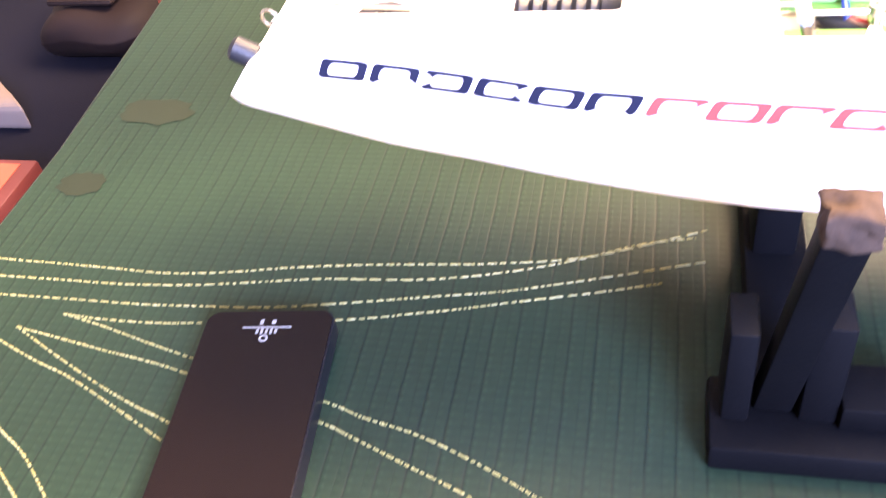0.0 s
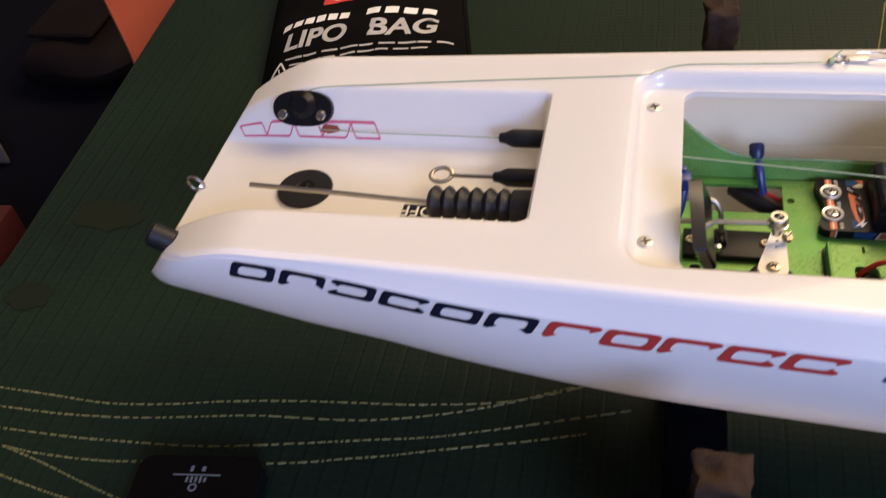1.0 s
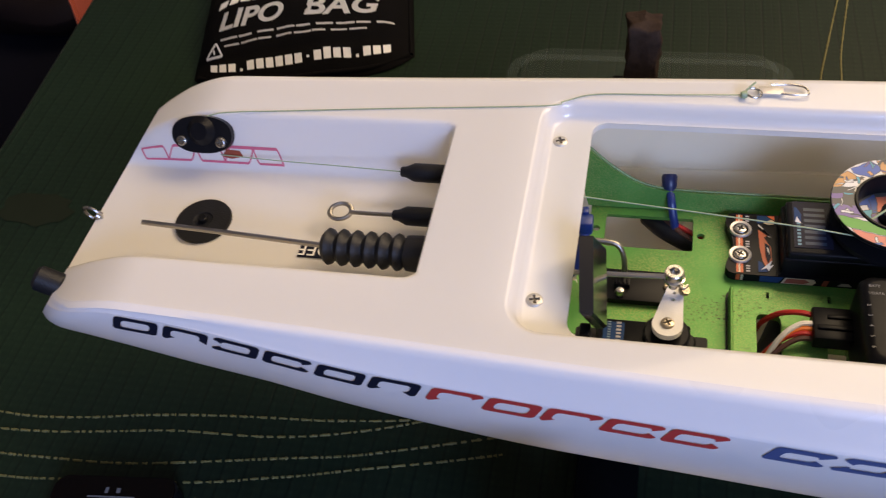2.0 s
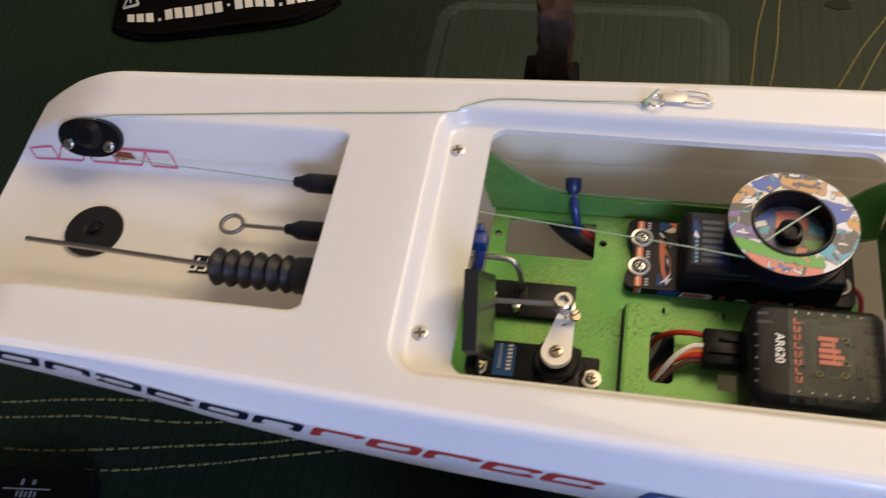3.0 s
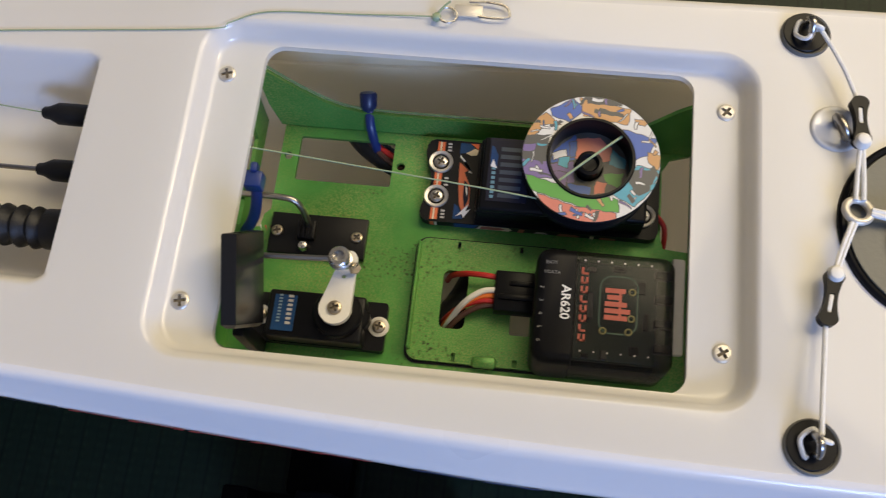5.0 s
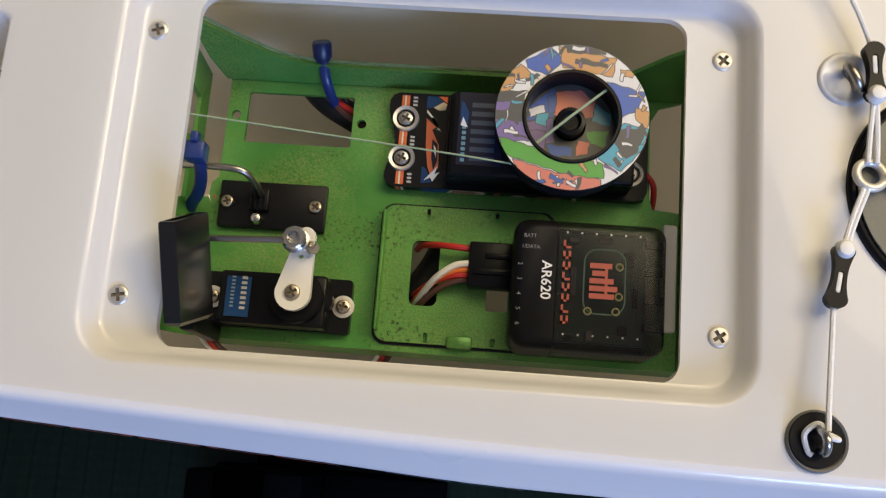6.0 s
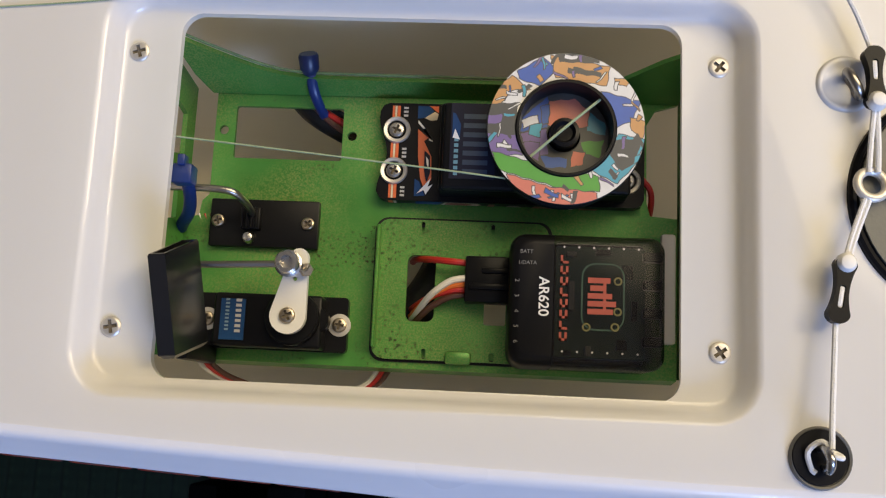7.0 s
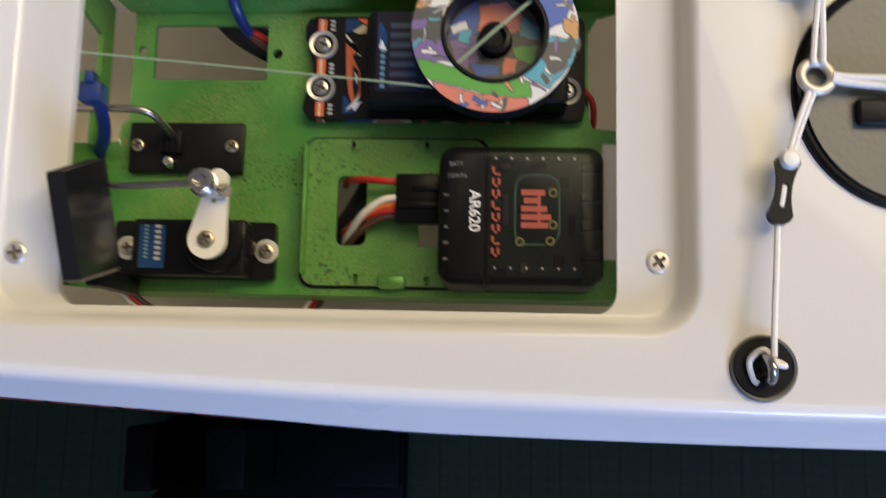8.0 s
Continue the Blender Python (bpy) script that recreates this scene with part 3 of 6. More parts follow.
# ---------------------------------------------------------------- below the table edge
seat = empty("seat_bench", "dark padded bench seat standing beside the table", "bench")
part("seat_cushion", rbox(-1.30, -0.345, -0.25, 1.15, -0.38, -0.26, 0.04, 4), DARKCLOTH, seat)
part("bench_frame", rbox(-1.28, -0.36, -0.23, 1.13, FLOOR, -0.382, 0.01), BROWNLEATHER, seat)
bag2 = empty("leather_bag", "dark brown leather bag slumped on the bench seat", "bag")
b2 = rbox(-0.76, -0.62, 0.545, 0.690, -0.258, -0.20, 0.03, 4)
bmesh.ops.subdivide_edges(b2, edges=[e for e in b2.edges if e.calc_length() > .02], cuts=4, use_grid_fill=True)
for v in b2.verts:
    v.co += Vector((noise.noise(v.co * 12), noise.noise(v.co * 12 + Vector((5, 2, 1))), noise.noise(v.co * 14 + Vector((1, 7, 2))))) * .012 * (1 if v.co.z > -.25 else 0)
part("bag_body", b2, BROWNLEATHER, bag2)
part("bag_flap", rbox(-.735, -.655, .57, .66, -.198, -.190, .004, 2), BROWNLEATHER, bag2)
card = empty("red_carton", "red cardboard carton with a pale orange label on the bench", "carton")
part("carton_body", rbox(-0.95, -0.602, 0.240, 0.312, -0.258, -0.20, 0.003), REDCARD, card)
part("carton_label", rbox(-0.93, -0.615, 0.262, 0.304, -0.1999, -0.1990, 0), ORANGE, card, "pale orange printed label")
for k in range(5):
    part("label_bar", rbox(-0.680 + k * .011, -0.673 + k * .011, 0.275, 0.292, -0.1988, -0.1984, 0), PAPER, card)
b2 = rbox(-1.05, -0.70, 0.43, 0.50, -0.258, -0.235, 0.004)
bmesh.ops.subdivide_edges(b2, edges=list(b2.edges), cuts=5, use_grid_fill=True)
for v in b2.verts:
    v.co.z += max(0, v.co.z + .25) * 1.2 * noise.noise(v.co * 18)
    v.co.x -= max(0, v.co.y - .43) * 1.1
solid("folded_paper", b2, PAPER, "crumpled beige paper lying on the bench", "paper")


def smooth_ring(corners, n=5):
    """A closed outline with a few points along each side."""
    out = []
    for (x0, y0), (x1, y1) in zip(corners, corners[1:] + corners[:1]):
        out += [(x0 + (x1 - x0) * k / n, y0 + (y1 - y0) * k / n) for k in range(n)]
    return out


flag = empty("orange_pouch", "bright orange plastic pouch standing on the bench beside the table", "pouch")
b2 = bmesh.new()
foot = ((-.530, .450), (-.405, .290), (-.350, .30), (-.350, .52))
rings = []
for k in range(8):
    u = k / 7
    swell = 1 - .10 * math.sin(u * math.pi) + (.05 if k == 7 else 0)
    rings.append([b2.verts.new((-.40 + (x + .40) * swell + .006 * noise.noise(Vector((x * 30, y * 30, u * 4))), .40 + (y - .40) * swell, -.2585 + .215 * u)) for x, y in smooth_ring(foot)])
for a, b in zip(rings, rings[1:]):
    for k in range(len(a)):
        b2.faces.new((a[k], a[(k + 1) % len(a)], b[(k + 1) % len(a)], b[k]))
b2.faces.new(rings[-1])
part("pouch_body", b2, ORANGE, flag)
part("pouch_seam", tube([(-.40 + (x + .40) * 1.06, .40 + (y - .40) * 1.06, -.0430) for x, y in smooth_ring(foot)], .0016, 6, 2, closed=True), ORANGE, flag)

# ---------------------------------------------------------------- model yacht: hull and deck
yacht = empty("model_yacht", "white model yacht hull with open radio hatch on a stand", "model boat")
AX = [-.182, -.179, -.174, -.165, -.150, -.104, -.04, .024, .094, .20, .30, .38, .43, .448]
AY = [.0378, .0418, .0445, .0456, .0462, .0482, .0514, .0537, .0547, .049, .036, .021, .008, .001]
BX = [-.182, -.179, -.174, -.165, -.150, -.10, -.06, -.02, .024, .10, .20, .30, .38, .43, .448]
BY = [.0398, .0430, .0455, .0466, .0474, .0526, .0552, .0575, .0599, .0607, .0555, .0415, .0255, .011, .0025]
CX_ = [-.182, -.150, -.10, -.05, .10, .448]
CZ_ = [.0008, .0020, .0062, .0085, .0088, .0088]
KX = [-.182, -.16, -.14, -.10, -.05, 0, .10, .20, .30, .40, .448]
KZ = [.0993, .0881, .0777, .0692, .062, .0598, .056, .058, .071, .100, .118]


def crease(X):
    """Half breadth at the deck's edge."""
    return hermite(AX, AY, X)


def half(X):
    """Half breadth at the knuckle below the bevelled edge."""
    return hermite(BX, BY, X)


def deck_half(X):
    return crease(X) - min(.0020, crease(X) * .5)


def keel(X):
    return hermite(KX, KZ, X)


def top(X):
    return D - 0.009 * max(0.0, min(1.0, (-.162 - X) / .020)) ** 2


def knuckle(X):
    return top(X) - .0006 - hermite(CX_, CZ_, X)


def slant(X, y, z):
    """The transom leans: the stern stations are sheared aft as they go down."""
    return (X + step01((-.125 - X) / .057) * (z - D) * 0.80, y, z)


def side_y(X, z):
    """Half breadth of the topsides at height z."""
    zk = knuckle(X)
    s = min(1, max(0, (zk - z) / (zk - keel(X))))
    return half(X) * (1 - .066 * (1 - math.exp(-(2.6 * s) ** 2))) * max(0.0, 1 - s ** 3.34) ** 0.51


STX = [-.182, -.181, -.180, -.1785, -.177, -.175, -.1725, -.170, -.167, -.163, -.158, -.152] + [-.145 + .0075 * i for i in range(0, 45)] + [.20 + .02 * i for i in range(0, 12)] + [.43, .44, .448]
NS = 26


def section(X, inset=0.0):
    """From the deck's edge over the bevel and the knuckle down to the keel, one side."""
    a, b, zt, zk, kz = crease(X), half(X), top(X), knuckle(X), keel(X)
    d = deck_half(X)
    e = a - d
    pts = [(d, zt), (d + e * .6, zt - .00015), (a + .0003, zt - .0005)]
    pts += [(a + (b - a) * f, zt - .0004 + (zk - zt + .0004) * f) for f in (.25, .5, .75, .90)]
    pts += [(b - .00005, zk + .0003), (b, zk)]
    for k in range(1, NS + 1):
        s = 1 - (1 - k / NS) ** 1.7
        z = zk - s * (zk - kz)
        pts.append((side_y(X, z), z))
    if inset:
        cz = (zt + kz) / 2
        pts = [(max(0.0, y - inset), z + (inset if z < cz else -inset)) for y, z in pts]
    return pts


def loft(inset):
    b2 = bmesh.new()
    for sgn in (1, -1):
        prev = None
        for X in STX:
            row = [b2.verts.new(slant(X, sgn * y, z)) for y, z in section(X, inset)]
            if prev:
                for i in range(len(row) - 1):
                    try:
                        b2.faces.new((prev[i], row[i], row[i + 1], prev[i + 1]))
                    except ValueError:
                        pass
            prev = row
    return b2


part("hull_shell", loft(0), SHELL, yacht, "glossy white hull shell", 60)
part("hull_lining", loft(0.0016), INSIDE, yacht, "bare grey-beige inside of the hull", 60)

CKX, CKY, CKR, FLZ = -.0882, .0291, .0040, .1122


def cockpit_depth(X, y):
    dx, dy = CKX - X, CKY - abs(y)
    if dx < CKR and dy < CKR:
        ins = CKR - math.hypot(CKR - dx, CKR - dy)
    else:
        ins = min(dx, dy)
    return step01(ins / (0.0078 if dy < dx else 0.0050))


def stern_z(X, y):
    m = cockpit_depth(X, y)
    return top(X) * (1 - m) + FLZ * m


bm = bmesh.new()
# stern deck with the open cockpit moulded in
cols = [-.182 + .0009 * i for i in range(120)]
cols = [c for c in cols if c < -.0755] + [-.075]
NY = 120
prev = None
for X in cols:
    w = deck_half(X) + .0003
    row = [bm.verts.new(slant(X, w * (2 * j / NY - 1), stern_z(X, w * (2 * j / NY - 1)))) for j in range(NY + 1)]
    if prev:
        for j in range(NY):
            bm.faces.new((prev[j], row[j], row[j + 1], prev[j + 1]))
    prev = row
# deck round the hatch, its sunk rim and ledge
OPEN = rloop(-.0505, .0517, -.0383, .0371, .0045)
RIM = [(0.0, 0.0), (.0005, .00008), (.0012, .0005), (.0019, .0014), (.0024, .0028), (.0029, .0040), (.0036, .0048), (.0044, .0050)]


def rim_ring(t):
    return rloop(-.0655 + t, .0660 - t, -.0424 + t, .0414 - t, max(.0095 - t, .003))


rings = [[bm.verts.new((x, y, D - dz)) for x, y in rim_ring(t)] for t, dz in RIM]
rings.append([bm.verts.new((x, y, D - .0051)) for x, y in OPEN])
rings.append([bm.verts.new((x * 1.001, y * 1.001, D - .0056)) for x, y in OPEN])
rings.append([bm.verts.new((x * 1.002, y * 1.002, D - .0072)) for x, y in OPEN])
n = len(OPEN)
for a, b in zip(rings, rings[1:]):
    for i in range(n):
        bm.faces.new((a[i], a[(i + 1) % n], b[(i + 1) % n], b[i]))
outer = []
for v in rings[0]:
    x, y = v.co.x, v.co.y
    if y > .0414 - .0040 or y < -.0424 + .0040:
        outer.append(bm.verts.new((x, math.copysign(deck_half(x) + .0003, y), D)))
    else:
        outer.append(bm.verts.new((math.copysign(.075, x), y, D)))
for i in range(n):
    a, b = outer[i], outer[(i + 1) % n]
    q = [rings[0][i], rings[0][(i + 1) % n], b, a]
    if abs(abs(a.co.x) - .075) < 1e-6 and abs(abs(b.co.x) - .075) > 1e-6 or abs(abs(b.co.x) - .075) < 1e-6 and abs(abs(a.co.x) - .075) > 1e-6:
        sx = a.co.x if abs(abs(a.co.x) - .075) < 1e-6 else b.co.x
        sy = b.co.y if abs(abs(a.co.x) - .075) < 1e-6 else a.co.y
        c = bm.verts.new((sx, math.copysign(deck_half(sx) + .0003, sy), D))
        q = [rings[0][i], rings[0][(i + 1) % n], b, c, a]
    bm.faces.new(q)
# foredeck
prev = None
for X in [.075 + .0125 * i for i in range(30)] + [.445]:
    w = deck_half(X) + .0003
    row = [bm.verts.new((X, w * (2 * j / 8 - 1), D)) for j in range(9)]
    if prev:
        for j in range(8):
            bm.faces.new((prev[j], row[j], row[j + 1], prev[j + 1]))
    prev = row
part("deck", bm, GEL, yacht, "glossy white moulded deck with cockpit and hatch rim", 50)

# transom, from the cockpit floor's end down to the bottom
bm = bmesh.new()
X = -.182
upper, lower = [], []
for j in range(41):
    y = half(X) * 0.999 * (2 * j / 40 - 1)
    w = deck_half(X)
    z = stern_z(X, min(abs(y), w))
    if abs(y) > w:
        z -= (abs(y) - w) / (half(X) - w) * (top(X) - knuckle(X))
    zk = knuckle(X)
    zb = zk
    for k in range(60):
        zz = zk - (zk - keel(X)) * k / 60
        if side_y(X, zz) >= abs(y):
            zb = zz
    upper.append(bm.verts.new(slant(X, y, z)))
    lower.append(bm.verts.new(slant(X, y, min(z, zb))))
for j in range(40):
    bm.faces.new((upper[j], upper[j + 1], lower[j + 1], lower[j]))
part("transom", bm, GEL, yacht, "sloping white transom", 60)


def on_side(X, z, lift=0.00025):
    S = X
    for _ in range(3):
        S = X + step01((-.125 - S) / .057) * (D - z) * 0.80
    return (X, -side_y(S, z) - lift, z)


def mark_loop(bm, x0, x1, zc, h, lean, t, gap=()):
    """One plain slanted loop of the printed mark, laid on the topsides."""
    def ring(px0, px1, ph):
        r = min(.0012, ph / 2 * .7)
        out = []
        for x, z in rrect(px0, px1, -ph / 2, ph / 2, r, 3):
            out.append((x + lean * z, z))
        return out
    o, i = ring(x0, x1, h), ring(x0 + t * 1.5, x1 - t * 1.5, h - 2 * t)
    ov = [bm.verts.new(on_side(x, name_z(x) + z)) for x, z in o]
    iv = [bm.verts.new(on_side(x, name_z(x) + z)) for x, z in i]
    for k in range(len(ov)):
        if k not in gap:
            bm.faces.new((ov[k], ov[(k + 1) % len(ov)], iv[(k + 1) % len(iv)], iv[k]))


def name_z(x):
    return hermite([-.170, -.130, -.090, -.018, .040], [.1252, .1221, .1190, .1174, .1170], x)


for i in range(6):
    x0 = -.1650 + i * .0138
    bm = bmesh.new()
    mark_loop(bm, x0, x0 + .0124, name_z(x0 + .006), .0066, 0.45, .0015, ((), (11, 12, 13, 14), (7,), (15,), (), (11,))[i])
    part("printed_mark", bm, NAVY, yacht, "navy printed slanted loop")
for i in range(5):
    x0 = -.0812 + i * .0138
    bm = bmesh.new()
    mark_loop(bm, x0, x0 + .0126, name_z(x0 + .006), .0066, 0.45, .0015, ((11, 12, 13, 14, 15), (), (11, 12, 13, 14, 15), (15,), (15,))[i])
    part("printed_mark", bm, RED, yacht, "red printed slanted loop")
for i in range(2):
    x0 = -.0040 + i * .0142
    bm = bmesh.new()
    mark_loop(bm, x0, x0 + .0126, name_z(x0 + .006), .0066, 0.45, .0018, ((15,), (7,))[i])
    part("printed_mark", bm, BLUEPRINT, yacht, "blue printed slanted loop")

# hatch rim screws
for sx, sy, a in ((-.0590, .0283, .3), (.0590, .0283, .9), (-.0590, -.0285, .2), (.0590, -.0285, .6)):
    screw("rim_screw", (sx, sy, D - .0051), .0021, yacht, turn=a, material=CREAM if sx > 0 else WASHER, head=.0006)

# ---------------------------------------------------------------- cockpit fittings
FZ = FLZ
b = bmesh.new()
plug = part("drain_plug", lathe([(0, 0), (.0083, 0), (.0086, .0005), (.0084, .0012), (.003, .0014), (.0027, .0010), (.0016, .0008), (0, .0008)], (-.1614, -.0005, FZ), 40), RUBBER, yacht, "round black rubber plug")
part("plug_boss", disc((-.1614, -.0005, FZ + .0008), .0014, .0016, 16), BLACK, plug)
# fairlead plate on the sloping far wall
m = Matrix.Translation((-.1668, .0246, .1243)) @ Matrix.Rotation(radians(54), 4, "X")
ol = [(.0098 * math.copysign(abs(math.cos(a)) ** .8, math.cos(a)), .0056 * math.copysign(abs(math.sin(a)) ** .9, math.sin(a))) for a in [2 * math.pi * k / 32 for k in range(32)]]
lead = part("line_fairlead", plate(ol, [], 0, .0022, m=m), BLACK, yacht, "black oval fairlead")
part("fairlead_hood", disc(m @ Vector((0, .0012, .002)), .0045, .0022, 24, axis=m.to_3x3() @ Vector((0, 0, 1)), r2=.003), BLACK, lead)
for sx in (-.0063, .0063):
    screw("fairlead_screw", m @ Vector((sx, -.0020, .0022)), .0017, lead, axis=m.to_3x3() @ Vector((0, 0, 1)), head=.0011)
# printed red outline mark on the cockpit wall
def on_cockpit(x, y):
    X, z = x, FLZ
    for _ in range(8):
        z = stern_z(X, y)
        X = max(-.1819, x + step01((-.125 - X) / .057) * (D - z) * 0.80)
    return (x, y - .0002, z + .0003)


for i in range(5):
    bm = bmesh.new()
    x0 = -.1905 + i * .0096
    o, q = rloop(x0, x0 + .0086, -.0010, .0010, .0005, 3, 6), rloop(x0 + .0005, x0 + .0081, -.0007, .0007, .0003, 3, 6)
    ov = [bm.verts.new(on_cockpit(x + (1.2 if i % 2 else -.9) * v, .0238 + v)) for x, v in o]
    iv = [bm.verts.new(on_cockpit(x + (1.2 if i % 2 else -.9) * v, .0238 + v)) for x, v in q]
    for k in range(len(ov)):
        bm.faces.new((ov[k], ov[(k + 1) % len(ov)], iv[(k + 1) % len(iv)], iv[k]))
    part("printed_outline", bm, PINK, yacht, "pink printed outline mark")


bm = bmesh.new()
bm.faces.new([bm.verts.new(on_cockpit(x, .0238 + v)) for x, v in ((-.1630, -.0002), (-.1600, -.0004), (-.1560, -.0001), (-.1570, .0005), (-.1615, .0006))])
part("printed_fill", bm, ORANGE, yacht, "small orange printed shape")


def sleeve(name, c, length, r):
    """A rubber sleeve poking out of the cockpit's front wall, pointing aft."""
    x, y, z = c
    prof = [(0, 0), (r * .45, 0), (r * .55, length * .03), (r * .6, length * .12), (r, length * .3), (r * 1.02, length * .6), (r, length), (0, length)]
    return part(name, lathe(prof, (x, y, z), 20, (1, 0, 0)), RUBBER, yacht, "black rubber line sleeve")


sleeve("line_sleeve", (-.1032, .0157, .1220), .0135, .0027)
sleeve("line_sleeve", (-.1032, .0025, .1180), .0135, .0027)
# steel rod with an eye, out of the second sleeve
rod = part("eye_rod", tube([(-.1030, .0025, .1180), (-.1090, .0025, .1179), (-.1158, .0026, .1178)], .00062, 8), DULL, yacht, "thin steel rod with an eye")
part("rod_eye", torus((-.1187, .0027, .1178), .0025, .00062, axis=(0.1, -.25, 1), seg=24, ring=8, stretch=1.25), DULL, rod)
# bellows round the switch rod
prof = [(0, 0)]
for k in range(6):
    x0 = .0039 * k
    prof += [(.0035, x0), (.0044, x0 + .0007), (.0051, x0 + .0016), (.0048, x0 + .0025), (.0038, x0 + .0034), (.0035, x0 + .0038)]
prof += [(.0048, .0238), (.0050, .0270), (.0050, .0290), (0, .0290)]
part("rod_bellows", lathe(prof, (-.1187, -.0128, .1206), 28, (1, -.03, .02)), RUBBER, yacht, "black rubber bellows")
part("switch_rod", tube([(-.1728, -.0112, .1230), (-.15, -.0119, .1222), (-.118, -.0128, .1207)], .00075, 8), DULL, yacht, "thin steel switch rod")
tag = part("switch_tag", rbox(-.1290, -.1187, -.0108, -.0052, FZ + .0002, FZ + .0005, 0), NAVY, yacht, "small black tag")
lettering("tag_lettering", "OFF", .0062, Matrix.Translation((-.1240, -.0080, FZ + .0007)) @ Matrix.Rotation(math.pi, 4, "Z"), WHITEPRINT, tag, "white letters OFF")
# stern eye and bumper
part("stern_eye", torus((-.1975, -.0010, .1130), .0030, .00055, axis=(.2, 1, .1), seg=22, ring=8), STEEL, yacht, "small chrome eye")
part("stern_eye_foot", disc((-.1955, -.0010, .1118), .0016, .0016, 16, axis=(-1, 0, 1)), STEEL, yacht)
part("stern_bumper", disc((-.1880, -.0335, .1190), .0036, .0085, 24, axis=(-.8, .0, .45), soft=.3), RUBBER, yacht, "black rubber bumper")
# green line on the deck and its snap clip
part("cockpit_line", tube([(-.163, .0230, .1174), (-.150, .0216, .1180), (-.1403, .0204, .1187), (-.125, .0186, .1200), (-.1028, .0157, .1220)], .00018, 6), LINE, yacht, "thin green line")
part("deck_line", tube([(-.1690, .0240, .1275), (-.1640, .0268, .1300), (-.1560, .0285, .1303), (-.1427, .0298, .1303), (-.1092, .0331, .1303), (-.0648, .0371, .1303), (-.0590, .0394, .1303), (-.0502, .0430, .1303), (-.0300, .0440, .1303), (-.0098, .0448, .1306)], .00018, 6), LINE, yacht, "thin green line across the deck")
clip = empty("snap_clip", "small steel snap swivel clip on the white deck", "clip")
part("knot", lathe([(0, -.0012), (.0009, -.0008), (.0012, 0), (.0009, .0008), (0, .0012)], (-.0098, .0442, .1312), 12, (1, .2, 0)), LINE, clip, "green knot")
part("line_end", tube([(-.0098, .0444, .1314), (-.0085, .0462, .1322), (-.0068, .0478, .1328)], .0003, 6), LINE, clip)
part("swivel_ring", torus((-.0072, .0450, .1313), .0022, .0003, axis=(.1, .1, 1), seg=20, ring=6), STEEL, clip)
part("clip_plate", rbox(-.0058, .0008, .0450, .0482, .1306, .1312, .0002), CREAM, clip, "dull brass clip plate")
part("clip_wire", tube([(.0000, .0452, .1312), (.0040, .0450, .1312), (.0072, .0456, .1312), (.0062, .0484, .1312), (.0020, .0492, .1312), (-.0025, .0490, .1312)], .00032, 6), STEEL, clip)

# ---------------------------------------------------------------- fittings forward of the hatch
def deck_eye(cx, cy, turn):
    eye = part("chainplate", lathe([(0, .0003), (.0050, .0003), (.0050, .0008), (.0054, .0010), (.0057, .0004), (.0057, 0), (0, 0)], (cx, cy, D), 36), [GREYEDGE], yacht, "round rubber deck seat with a steel eye")
    part("eye_seat", disc((cx - .0003, cy + .0002, D + .0003), .0050, .0009, 32), BLACK, eye)
    d = Vector((math.cos(turn), math.sin(turn), 0)) * .0019
    c = Vector((cx, cy, D + .001))
    part("eye_bolt", tube([c - d, c - d * 1.05 + Vector((0, 0, .0025)), c + Vector((0, 0, .0048)), c + d * 1.05 + Vector((0, 0, .0025)), c + d], .00085, 10), STEEL, eye)
    return eye


deck_eye(.0755, -.0470, radians(100))
deck_eye(.0755, .0470, radians(95))
# mast hatch: dark rim with a grey patch
rim = part("mast_hatch", lathe([(0, .0002), (.0200, .0002), (.0202, .0009), (.0209, .0012), (.0215, .0008), (.0217, 0), (0, 0)], (.1031, .0015, D), 64), BLACK, yacht, "round black hatch rim")
part("hatch_patch", disc((.1033, .0015, D + .0004), .0199, .0006, 56), GREYPATCH, rim, "dull grey hatch disc")
part("mast_foot", rbox(.0918, .1150, -.0052, -.0002, D + .0010, D + .0026, .0009, 3), BLACK, rim, "black mast foot")
# kicker eye in its shallow seat
seat2 = part("eye_dish", lathe([(0, .0001), (.0030, .0001), (.0044, .0003), (.0050, .0006), (.0054, .0004), (.0057, 0), (0, 0)], (.0818, .0237, D), 36), GEL, yacht, "", 70)
part("eye_loop", torus((.0824, .0230, D + .0022), .0026, .0009, axis=(1, .5, .35), seg=24, ring=10), DULL, seat2)

rig = empty("sheet_bridle", "white cord bridle with two black adjusters and a steel ring", "rigging")
R0 = (.0850, .0033, .1328)
part("bridle_ring", torus(R0, .0027, .00085, axis=(.1, .15, 1), seg=30, ring=10), CREAM, rig, "pale steel ring")


